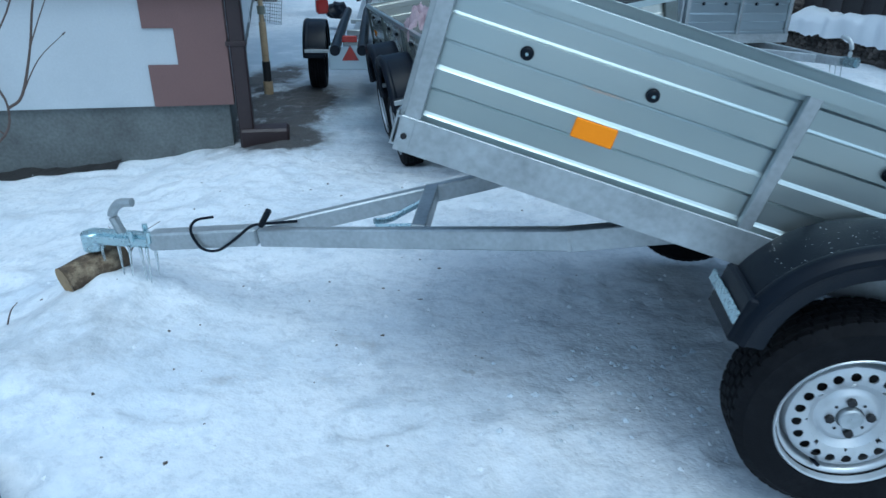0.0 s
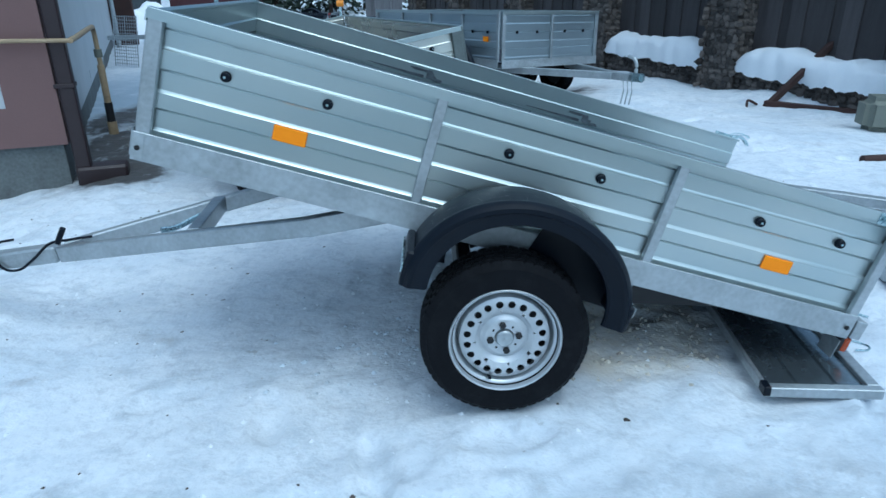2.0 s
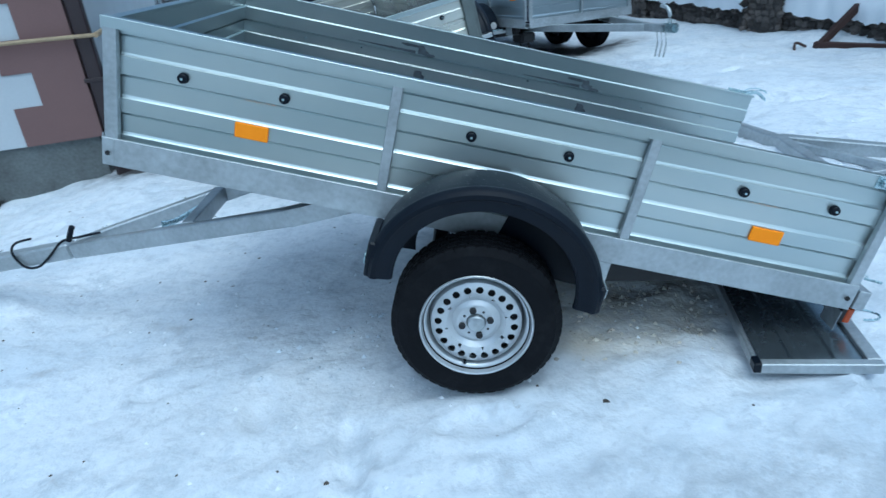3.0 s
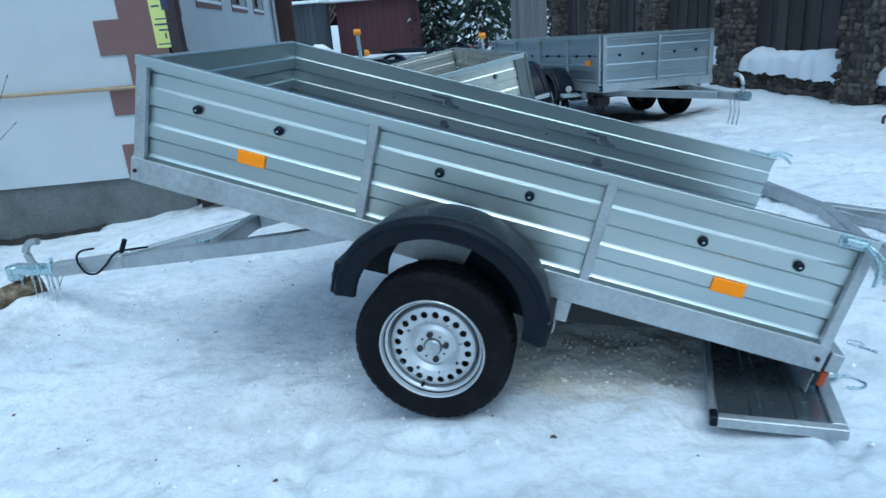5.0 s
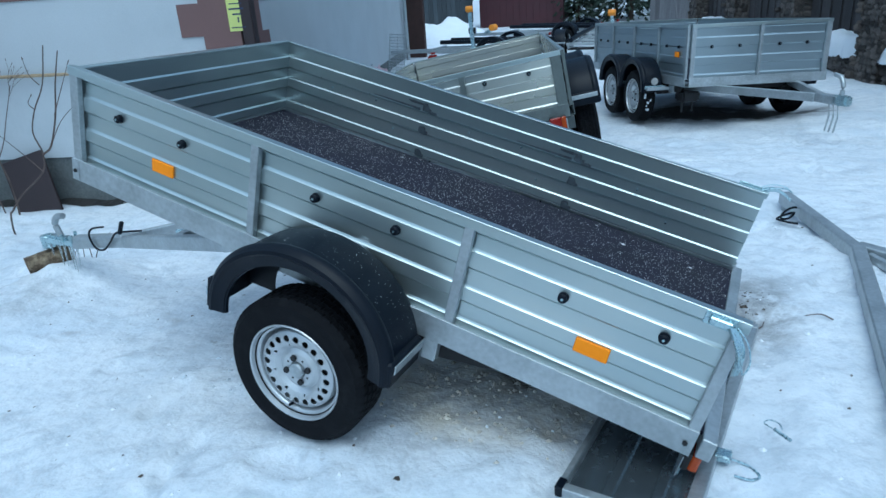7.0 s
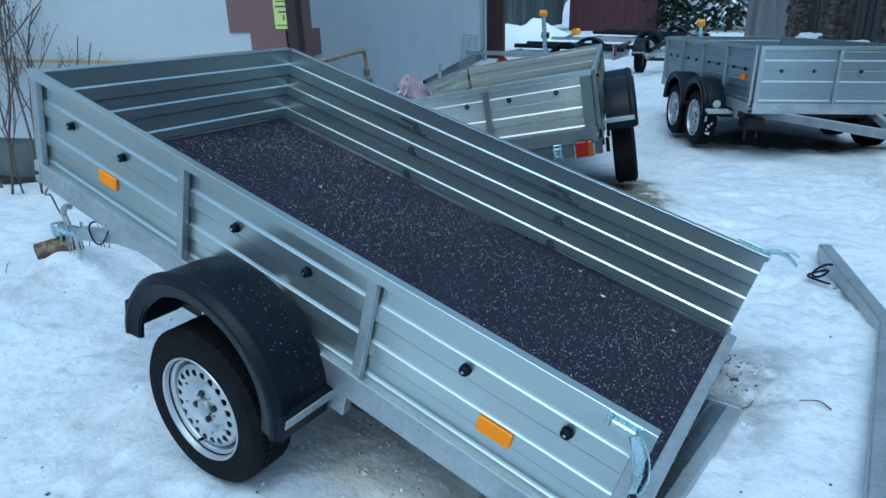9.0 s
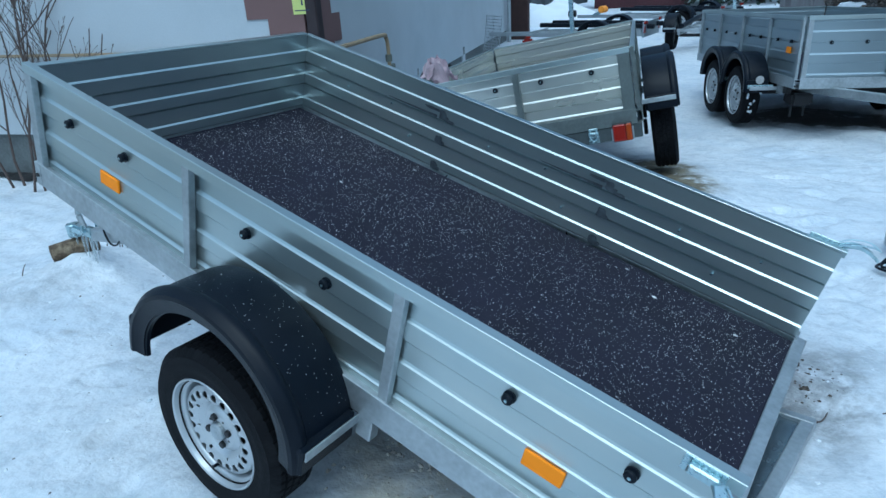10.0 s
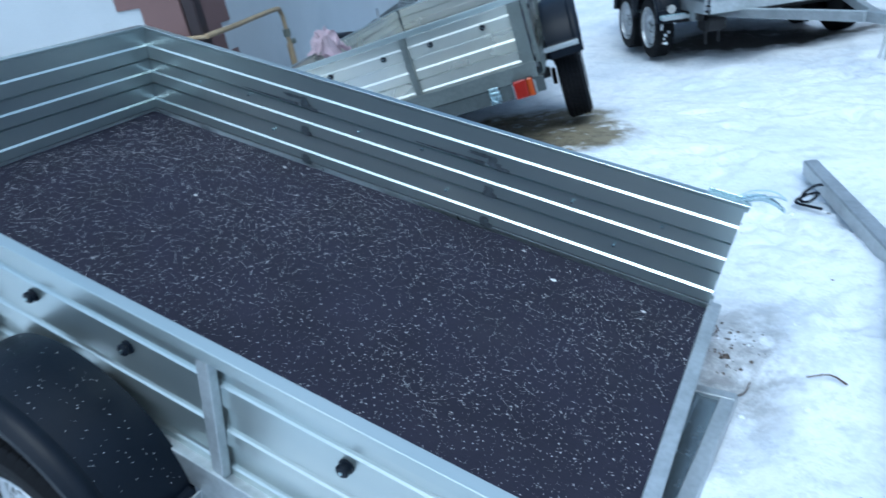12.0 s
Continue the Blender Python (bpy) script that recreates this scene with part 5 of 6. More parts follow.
def build_closed_trailer(name, m, L, W, H, label, axles, ground, drawbar=0.0, radius=0.29, side_posts=2, end_posts=1, buttons_z=0.235, lamps=True, end_post_at=None, group="parked trailers", sheet=ZINC, guard=0.11, frame_mat=ZINC_BEAM, end_buttons=None, corner=0.044):
    """A whole box trailer: x front to rear, y across, z = 0 at the floor."""
    tr = thing(name, m, label, "trailer", group)
    def bays(n, ln):
        e = [0.012 + (ln - 0.024) * k / (n + 1) for k in range(n + 2)]
        return list(zip(e, e[1:])), [(v, 0.032) for v in e[1:-1]] + [(0.022, 0.044), (ln - 0.022, 0.044)]
    for ln, n, mm in ((L, side_posts, Matrix.Identity(4)), (L, side_posts, Matrix.Translation((L, W, 0)) @ pose(0, 0, 0, 0, 0, 180)), (W, end_posts, Matrix.Translation((0, W, 0)) @ pose(0, 0, 0, 0, 0, -90)), (W, end_posts, Matrix.Translation((L, 0, 0)) @ pose(0, 0, 0, 0, 0, 90))):
        ends, posts = bays(n, ln)
        if ln == W and end_post_at:
            ends, posts = [(0.012, end_post_at), (end_post_at, W - 0.012)], [(end_post_at, 0.040), (corner / 2, corner), (W - corner / 2, corner)]
        bs = [(a + (c - a) * t, buttons_z * H / 0.398) for a, c in ends for t in (0.29, 0.70)]
        if ln == W and end_buttons:
            bs = [(v, buttons_z * H / 0.398) for v in end_buttons]
        refl = [(ends[0][0] + 0.22, 0.15 * H / 0.398, 0.10, 0.055)] if ln == L else []
        if ln == L and mm != Matrix.Identity(4):
            refl = [(ln - 0.32, 0.20 * H / 0.398, 0.10, 0.06)]
        side_panels(tr, ln, H, posts, ends, mm, buttons=bs, reflectors=refl, sheet=sheet, frame_mat=frame_mat)
    part("floor_board", box(0.012, L - 0.012, 0.012, W - 0.012, -0.016, 0.0, 0.002), PLY, tr, smooth=False)
    for x in (0.3, L / 2, L - 0.3):
        part("cross_member", box(x - 0.025, x + 0.025, 0, W, -0.07, -0.02, 0.002), ZINC_BEAM, tr, smooth=False)
    cz = -(ground - radius)
    for x in axles:
        part("axle", beam((x - 0.12, -0.02, cz + 0.06), (x - 0.12, W + 0.02, cz + 0.06), 0.07, 0.07), BLACK_METAL, tr)
        for y, fl in ((-0.252, False), (W + 0.252, True)):
            add_wheel(tr, x, y, cz, flip=fl, spin=15 * x, scale=radius / 0.29)
            yy = -0.045 if not fl else W + 0.045
            part("axle_arm", beam((x - 0.12, yy, cz + 0.06), (x, yy, cz), 0.03, 0.06), BLACK_METAL, tr)
            add_fender(tr, x, -0.285 if not fl else W + 0.285, cz + guard, flip=fl)
    if len(axles) > 1:
        for y in (0.05, W - 0.05):
            part("chassis_beam", beam((axles[0] - 0.6, y, -0.12), (axles[-1] + 0.5, y, -0.12), 0.05, 0.08), BLACK_METAL, tr)
    if drawbar:
        zc = -0.10
        part("tow_beam", beam((0.35, 0.15, zc), (-drawbar * 0.72, W / 2 - 0.03, zc), 0.05, 0.08), ZINC_BEAM, tr)
        part("tow_beam", beam((0.35, W - 0.15, zc), (-drawbar * 0.72, W / 2 + 0.03, zc), 0.05, 0.08), ZINC_BEAM, tr)
        part("nose", beam((-drawbar * 0.68, W / 2, zc), (-drawbar * 0.92, W / 2, zc), 0.08, 0.08), ZINC_BEAM, tr)
        c = box(-drawbar, -drawbar * 0.88, W / 2 - 0.04, W / 2 + 0.04, zc - 0.04, zc + 0.05, 0.015, segs=2)
        part("coupling_head", c, ZINC_BRIGHT, tr, "bluish zinc ball coupling")
        part("coupling_handle", tube(curve_points([(-drawbar * 0.93, W / 2, zc + 0.04), (-drawbar * 0.93, W / 2, zc + 0.14), (-drawbar * 0.90, W / 2, zc + 0.20), (-drawbar * 0.85, W / 2, zc + 0.22)], 4), 0.02), ZINC_BEAM, tr)
        for dx in (0.80, 0.84, 0.88):
            part("chain_end", tube([(-drawbar * dx, W / 2 - 0.03, zc - 0.04), (-drawbar * dx - 0.01, W / 2 - 0.04, zc - 0.16), (-drawbar * dx + 0.01, W / 2 - 0.03, zc - 0.30)], 0.008, segs=6), ZINC_BEAM, tr)
    if lamps:
        part("lamp_beam", box(L + 0.006, L + 0.036, -0.03, W + 0.03, -0.165, -0.072, 0.004), SHADOWED_BOARD, tr, "steel rear board coloured dark grey for its shadow")
        for y, side in ((0.096, -1), (W - 0.096, 1)):
            tail_lamp(tr, Matrix.Translation((L + 0.041, y, -0.105)) @ Matrix.Diagonal((1, 1.2 * side, 1.2, 1)), 0.052)
        for y in (0.284, W - 0.284):
            c = bmesh.new()
            box(L + 0.037, L + 0.042, y - 0.035, y + 0.035, -0.165, -0.085, 0.002, c)
            box(L + 0.042, L + 0.062, y - 0.026, y + 0.026, -0.118, -0.085, 0.006, c)
            box(L + 0.042, L + 0.054, y - 0.030, y + 0.030, -0.078, -0.060, 0.004, c)
            tube(curve_points([(L + 0.056, y - 0.020, -0.07), (L + 0.066, y - 0.024, -0.11), (L + 0.062, y, -0.145), (L + 0.066, y + 0.024, -0.11), (L + 0.056, y + 0.020, -0.07)], 4), 0.0045, c, 6)
            part("toggle_catch", c, ZINC_BRIGHT, tr, "bright zinc toggle catch")
    return tr


# neighbour standing close behind, leaning to one side
H2 = 0.42
M2 = pose(-0.004, 3.113, 1.113, -1.5, -9.46, 20.43) @ pose(-1.631, 3.661, -H2, 0, 0, -90)
build_closed_trailer("box_trailer", M2, 3.661, 1.631, H2, "galvanised twin-axle box trailer leaning sideways with its tailgate shut", [2.117, 2.837], 1.017 - H2, sheet=ZINC_YELLOW, guard=0.235, frame_mat=ZINC_SHADED, buttons_z=0.285, end_post_at=0.883, end_buttons=(0.36, 0.735, 1.048, 1.384), corner=0.075)
# twin-axle trailer by the fence
H3 = 0.569
M3 = pose(0.626, 5.845, 1.085, -1.6, 1.5, 31.8) @ pose(1.537, 0, -H3, 0, 0, 90)
T3 = build_closed_trailer("box_trailer", M3, 3.006, 1.537, H3, "tall galvanised twin-axle box trailer parked by the fence", [0.875, 1.62], 1.11 - H3, drawbar=1.489, radius=0.30, side_posts=3, lamps=False, sheet=ZINC_BLUE)


def front_fittings(tr, W, cz):
    """Badge and snow on the front mudguard, jack and catches under the front edge."""
    y = W + 0.17
    part("badge", cyl((0.462, y, cz + 0.20), (0.450, y, cz + 0.20), 0.040, segs=24, bevel=0.003), FLECK, tr, "round white badge")
    part("support_rail", box(0.44, 0.47, W - 0.06, W + 0.26, cz + 0.10, cz + 0.135, 0.004), ZINC_BEAM, tr)
    part("support_plate", box(0.36, 0.46, W - 0.06, W + 0.0, cz + 0.07, cz + 0.16, 0.006), ZINC_BEAM, tr)
    jack = box(0.20, 0.42, W - 0.26, W - 0.06, cz - 0.02, cz + 0.10, 0.02, segs=2)
    cyl((0.30, W - 0.10, cz + 0.02), (0.30, W - 0.10, cz - 0.14), 0.012, jack)
    cyl((0.30, W - 0.22, cz + 0.02), (0.30, W - 0.22, cz - 0.13), 0.012, jack)
    part("jack", jack, BLACK_METAL, tr, "black steel jack and bolts")
    rng = random.Random(4)
    for k in range(11):
        b = bmesh.new()
        bmesh.ops.create_icosphere(b, subdivisions=2, radius=rng.uniform(0.45, 0.9))
        a = math.radians(rng.uniform(-35, 50))
        for v in b.verts:
            v.co *= rng.uniform(0.75, 1.2)
            v.co = Vector((v.co.x * 0.014, v.co.y * rng.uniform(0.015, 0.02), v.co.z * 0.022))
        part("stuck_snow", b, SNOW_CAP, tr, "snow stuck to the tyre", m=Matrix.Translation((0.875 - 0.298 * math.cos(a), W + rng.uniform(0.08, 0.26), cz + 0.298 * math.sin(a))))


front_fittings(T3, 1.537, -0.241)

build_fence()


# ---- things further off in the yard ----
def boat_trailer(m, label, L=3.2, post=True, W=1.2, front=0.0, roller=1.17, guards=(True, True), guard_z=0.40, size=0.06, board=True):
    """A low galvanised boat trailer: keel beam, side beams, axle, wheels, mudguards, bunks, winch post, lamp board."""
    tr = thing("boat_trailer", m, label, "trailer", "boat trailers")
    for y in (0.15 if W > 1 else 0.03, W - (0.15 if W > 1 else 0.03)):
        part("side_beam", beam((0, y, 0.42), (L, y, 0.42), 0.05, 0.09), ZINC_BEAM, tr)
    for x in (0.1, L * 0.4, L * 0.7, L - 0.05):
        part("cross_bar", beam((x, 0.1, 0.46), (x, W - 0.1, 0.46), 0.05, 0.06), ZINC_BEAM, tr)
    part("keel_beam", beam((-1.4 - front, W / 2, 0.40), (L * 0.4, W / 2, 0.42), 0.07, 0.09), ZINC_BEAM, tr)
    part("axle", beam((L - 0.9, -0.02, 0.29), (L - 0.9, W + 0.02, 0.29), 0.06, 0.06), BLACK_METAL, tr)
    for y, fl in ((-0.252, False), (W + 0.252, True)):
        add_wheel(tr, L - 0.9, y, 0.29, flip=fl)
        if guards[int(fl)]:
            add_fender(tr, L - 0.9, -0.285 if not fl else W + 0.285, guard_z, flip=fl)
    for y in (0.2 * W, 0.8 * W):
        part("bunk", tube([(0.3, y, 0.62), (L * 0.6, y, 0.60), (L + 0.2, y, 0.56)], 0.05, segs=10), PLASTIC, tr, "black padded boat support")
        for x in (0.6, L - 0.3):
            part("bunk_stay", beam((x, y, 0.45), (x, y, 0.58), 0.04, 0.04), ZINC_BEAM, tr)
    if post:
        part("winch_post", beam((-0.85 - front, W / 2, 0.42), (-0.55 - front, W / 2, roller - 0.05), 0.07, 0.09), ZINC_BRIGHT, tr)
        part("bow_roller", cyl((-0.52 - front, W / 2 - 1.17 * size, roller), (-0.52 - front, W / 2 + 1.17 * size, roller), size, segs=14, bevel=0.01), ROLLER, tr, "yellow-orange rubber bow roller")
        part("winch_drum", cyl((-0.76 - front, W / 2 - 0.07, roller - 0.42), (-0.76 - front, W / 2 + 0.07, roller - 0.42), 0.06, segs=14), BLACK_METAL, tr)
    if not board:
        return tr
    part("lamp_board", box(L + 0.02, L + 0.06, 0.02, W - 0.02, 0.36, 0.58 if W < 1 else 0.66, 0.004), ZINC_BLUE, tr)
    for y in (0.04, W - 0.04) if W > 1 else (0.22,):
        part("tail_lamp", box(L + 0.06, L + 0.10, y - 0.07, y + 0.07, 0.62, 0.68, 0.006), RED_LENS, tr, "red tail lamp")
        t = bmesh.new()
        a = [t.verts.new((L + 0.062, y + dx, z)) for dx, z in ((-0.08, 0.45), (0.08, 0.45), (0, 0.59))]
        c = [t.verts.new((L + 0.075, y + dx, z)) for dx, z in ((-0.08, 0.45), (0.08, 0.45), (0, 0.59))]
        t.faces.new(a)
        t.faces.new(c[::-1])
        for k in range(3):
            t.faces.new((a[k], c[k], c[(k + 1) % 3], a[(k + 1) % 3]))
        bmesh.ops.recalc_face_normals(t, faces=t.faces)
        part("triangle_reflector", t, RED_LENS, tr, "red triangular reflector", smooth=False)
    return tr


def on_ground(x, y, rz, dz=0.0):
    return pose(x, y, ground_z(x, y) + dz, 0, 0, rz)


boat_trailer(on_ground(-3.58, 7.74, 283), "narrow boat trailer in the passage beside the house", W=0.42, front=2.7, roller=1.33, guards=(True, False), guard_z=0.39)
boat_trailer(on_ground(-6.1, 17.6, -10), "low galvanised boat trailer behind the others", roller=0.60, size=0.10)
boat_trailer(on_ground(-3.05, 16.0, 275), "galvanised boat trailer with black mudguards in the back row", roller=0.92, size=0.08, board=False)


boat_trailer(on_ground(-5.9, 12.4, 4), "galvanised boat trailer standing across the back of the yard", post=False, L=2.6)


def build_cloth():
    b = bmesh.new()
    n = 40

    def fold(i, j):
        u, v = 2 * i / n - 1, 2 * j / n - 1
        w = Vector((u * 1.9, v * 1.9, 0))
        return (0.11 * u + 0.035 * noise.noise(w * 1.3), 0.08 * v + 0.03 * noise.noise(w * 1.3 + Vector((0, 0, 5))), 0.07 * (1 - u * u) * (1 - v * v) + 0.055 * noise.noise(w * 1.6 + Vector((0, 0, 9))) + 0.02 * abs(noise.noise(w * 4)) - 0.12 * max(0, abs(v) - 0.5))

    grid = [[b.verts.new(fold(i, j)) for j in range(n + 1)] for i in range(n + 1)]
    for i in range(n):
        for j in range(n):
            b.faces.new((grid[i][j], grid[i + 1][j], grid[i + 1][j + 1], grid[i][j + 1]))
    bmesh.ops.solidify(b, geom=b.faces[:], thickness=0.006)
    solid("cloth", b, PINK_CLOTH, "crumpled pale pink cloth on the trailer corner", "cloth", m=pose(-1.74, 3.39, 0.865, 0, -8, 100) @ Matrix.Diagonal((1.3, 1.3, 1.35, 1)))


build_cloth()


def build_rack():
    c = HOUSE_E @ Vector((-0.55, 7.9, 0))
    rk = thing("wire_rack", pose(c.x, c.y, ground_z(c.x, c.y), 0, 0, 58) @ pose(0, 0, 0, 0, 8, 0), "grey wire rack leaning at the house wall", "rack")
    for k in range(11):
        part("upright", tube([(0, 0.07 * k, 0.0), (0, 0.07 * k, 0.95)], 0.010 if k % 5 == 0 else 0.005, segs=6), ZINC_BEAM, rk)
    for k in range(15):
        part("wire", tube([(0, -0.02, 0.06 + 0.062 * k), (0, 0.72, 0.06 + 0.062 * k)], 0.006, segs=5), ZINC_BEAM, rk)
    sack = bmesh.new()
    bmesh.ops.create_icosphere(sack, subdivisions=3, radius=0.2)
    for v in sack.verts:
        v.co *= 1 + 0.35 * noise.noise(v.co * 9)
        v.co.z = max(-0.12, v.co.z * 0.8)
    solid("rubbish_sack", sack, PLASTIC, "black rubbish sack by the house end", "sack", m=on_ground(-4.55, 10.75, 0, 0.30))
    part_can = box(-0.11, 0.11, -0.07, 0.07, 0, 0.26, 0.03, segs=2)
    box(-0.05, 0.05, -0.02, 0.02, 0.27, 0.31, 0.01, part_can)
    solid("red_canister", part_can, RED_LENS, "small red plastic canister by the house end", "canister", m=on_ground(-4.78, 10.55, 30, 0.27))


build_rack()


def snow_pile(x, y, rx, ry, h, seed):
    b = bmesh.new()
    n, g = 26, {}
    for i in range(n + 1):
        for j in range(n + 1):
            u, v = 2 * i / n - 1, 2 * j / n - 1
            p = Vector((x + rx * u, y + ry * v, 0))
            k = max(0.0, 1 - u * u - v * v)
            z = h * (k ** 0.7) * (1 + 0.35 * noise.noise(p * 1.3 + Vector((0, 0, seed)))) + 0.10 * k * noise.noise(p * 4.0)
            g[i, j] = b.verts.new((p.x, p.y, ground_z(p.x, p.y) - 0.12 + z))
    for i in range(n):
        for j in range(n):
            b.faces.new((g[i, j], g[i + 1, j], g[i + 1, j + 1], g[i, j + 1]))
    solid("snow_pile", b, SNOW_CAP, "lumpy pile of cleared snow at the back of the yard", "snow", kind="structure")


snow_pile(-9.5, 21.0, 1.9, 1.4, 0.85, 3)


def build_rear_yard():
    # wooden post at the end of the house
    b = box(-0.30, 0.30, -0.12, 0.12, -0.4, 3.2, 0.02)
    solid("wooden_post", b, RUST, "thick dark brown wooden post at the house end", "post", m=HOUSE_E @ pose(-0.28, 13.3, 0, 0, 0, 6))
    b = cyl((0, 0, -0.3), (0, 0, 3.0), 0.05, segs=12)
    solid("metal_pole", b, ZINC_BEAM, "grey metal pole by the house end", "pole", m=HOUSE_E @ pose(-0.12, 12.6, 0))
    # red shed with snowy roof
    sh = thing("shed", pose(-9.6, 29.7, 0.0, 0, 0, 8), "low dark red shed with snow on its corrugated roof", "shed")
    part("wall", box(-2.0, 2.0, 0, 2.6, -0.2, 2.4, 0.01), RED_PAINT, sh)
    for k in range(13):
        part("batten", box(-2.0 + 0.32 * k, -1.96 + 0.32 * k, -0.02, -0.002, -0.2, 2.35, 0.004), RED_PAINT, sh)
    r = bmesh.new()
    prof = [(-0.3, 2.35), (3.0, 3.2), (3.0, 3.35), (1.2, 2.95), (-0.32, 2.45)]
    extrude(prof, -2.2, 2.2, r)
    part("roof", r, SNOW_CAP, sh, "snow on the roof")
    for k in range(44):
        part("roof_edge", box(-2.2 + 0.1 * k, -2.13 + 0.1 * k, -0.345, -0.325, 2.32, 2.38, 0.004), ZINC_BEAM, sh)
    # grey-blue shack beside it
    sk = thing("shack", pose(-13.0, 27.5, 0.35, 0, 0, 8), "pale blue-grey plank shack with snowy roof", "shed")
    part("wall", box(-1.2, 1.2, 0, 2.2, -0.2, 2.0, 0.01), BLUE_WOOD, sk)
    part("roof", box(-1.4, 1.4, -0.3, 2.5, 2.0, 2.12, 0.04), SNOW_CAP, sk, "snow on the roof")
    for k in range(11):
        part("plank", box(-1.2 + 0.22 * k, -1.0 + 0.22 * k, -0.025, -0.002, -0.2, 1.95, 0.004), BLUE_WOOD, sk)
    # pale car parked far back
    car = thing("car", pose(-12.4, 45.0, -0.35, 0, 0, 80), "pale parked car under patches of snow", "car")
    body = bmesh.new()
    prof = [(-2.0, 0.3), (2.0, 0.3), (2.05, 0.75), (1.2, 0.92), (0.6, 1.38), (-1.0, 1.42), (-1.7, 0.98), (-2.05, 0.9)]
    a = [body.verts.new((x, -0.8, z)) for x, z in prof]
    c = [body.verts.new((x, 0.8, z)) for x, z in prof]
    body.faces.new(a)
    body.faces.new(c[::-1])
    for k in range(len(prof)):
        body.faces.new((a[k], c[k], c[(k + 1) % len(prof)], a[(k + 1) % len(prof)]))
    bmesh.ops.recalc_face_normals(body, faces=body.faces)
    bmesh.ops.bevel(body, geom=body.edges[:], offset=0.07, segments=3, affect="EDGES")
    part("body", body, CAR_PAINT, car)
    part("windscreen", box(0.62, 0.66, -0.62, 0.62, 0.0, 0.5, 0.01), DARK_GLASS, car, m=pose(0.30, 0, 0.90, 0, 53, 0))
    for s in (-1, 1):
        part("side_window", box(-1.1, 0.6, 0.805 * s - 0.004, 0.805 * s + 0.004, 0.95, 1.30, 0.003), DARK_GLASS, car)
        for x in (-1.3, 1.3):
            part("wheel", lathe([(0.05, -0.09), (0.2, -0.10), (0.31, -0.09), (0.32, 0.09), (0.05, 0.09)], 24), RUBBER, car, m=Matrix.Translation((x, 0.74 * s, 0.32)))
    # grey boards closing the back of the yard
    bf = thing("board_fence", pose(-2.05, 20.2, -0.2, 0, 0, -8), "tall grey weathered board fence at the back", "fence")
    pl = mesh_of("plank", box(-0.075, 0.075, -0.012, 0.012, 0, 2.9, 0.004), GREY_WOOD, False)
    rng = random.Random(8)
    for k in range(8):
        ob = new("plank", pl)
        ob.parent = bf
        ob.matrix_local = pose(0.147 * k, 0.012 * (k % 2), rng.uniform(-0.1, 0.1), 0, rng.uniform(-0.3, 0.3), rng.uniform(-3, 3))
    part("rail", box(-0.1, 1.2, 0.02, 0.07, 0.9, 0.98, 0.004), GREY_WOOD, bf)
    part("leaning_pole", tube([(0.9, -0.35, 0.0), (0.45, -0.05, 3.0)], 0.03, segs=8), GREY_WOOD, bf)
    # more dark fence beyond, closing the yard at the back
    bf = thing("board_fence", pose(-0.4, 19.6, -0.2, 0, 0, -20), "dark weathered board fence at the back corner", "fence")
    pl = mesh_of("plank", box(-0.075, 0.075, -0.012, 0.012, 0, 2.6, 0.004), FENCE_WOOD, False)
    for k in range(12):
        ob = new("plank", pl)
        ob.parent = bf
        ob.matrix_local = pose(0.155 * k, rng.uniform(-0.01, 0.01), rng.uniform(-0.05, 0.05), 0, rng.uniform(-0.5, 0.5), rng.uniform(-4, 4))
    part("rail", box(-0.1, 1.8, 0.02, 0.07, 0.9, 0.98, 0.004), FENCE_WOOD, bf)


build_rear_yard()


def conifer(m, h, seed):
    rng = random.Random(seed)
    tr = thing("conifer", m, "dark snowy conifer behind the yard", "tree", "conifers")
    part("trunk", tube([(0, 0, 0), (0.02, 0, h * 0.5), (0, 0.02, h)], 0.11, taper=0.2), BARK, tr)
    vs, fs, vs2, fs2 = [], [], [], []
    for k in range(2400):
        t = rng.random() ** 0.8
        z = h * (0.06 + 0.92 * t)
        rmax = 0.30 * h * (1 - t) ** 0.85 + 0.05
        a, r = rng.uniform(0, 6.283), rmax * rng.uniform(0.25, 1.08)
        p = Vector((r * math.cos(a), r * math.sin(a), z - 0.25 * r))
        out = Vector((math.cos(a), math.sin(a), -0.45)).normalized()
        side = Vector((-math.sin(a), math.cos(a), 0))
        s = rng.uniform(0.08, 0.19) * (1 + h / 12)
        tv, tf = (vs2, fs2) if rng.random() < 0.13 else (vs, fs)
        for w in (0, 1):
            up = Vector((0, 0, 1)) if w else side
            o = len(tv)
            tv += [tuple(p - up * s * 0.35), tuple(p + out * s + side * 0.02), tuple(p + up * s * 0.35), tuple(p - out * s * 0.5)]
            tf.append((o, o + 1, o + 2, o + 3))
    for nm, mat, v, f in (("crown", NEEDLES, vs, fs), ("snow_patches", SNOW_CAP, vs2, fs2)):
        me = bpy.data.meshes.new(nm)
        me.from_pydata(v, [], f)
        me.materials.append(mat)
        ob = tagged(new(nm, me), kind="stuff")
        ob.parent = tr


for k, (x, y, h) in enumerate(((-7.2, 31.0, 6.0), (-5.9, 33.5, 7.5), (-4.6, 30.5, 6.5), (-9.2, 36.0, 8.0), (-3.4, 35.0, 7.0))):
    conifer(pose(x, y, -0.3), h, k)


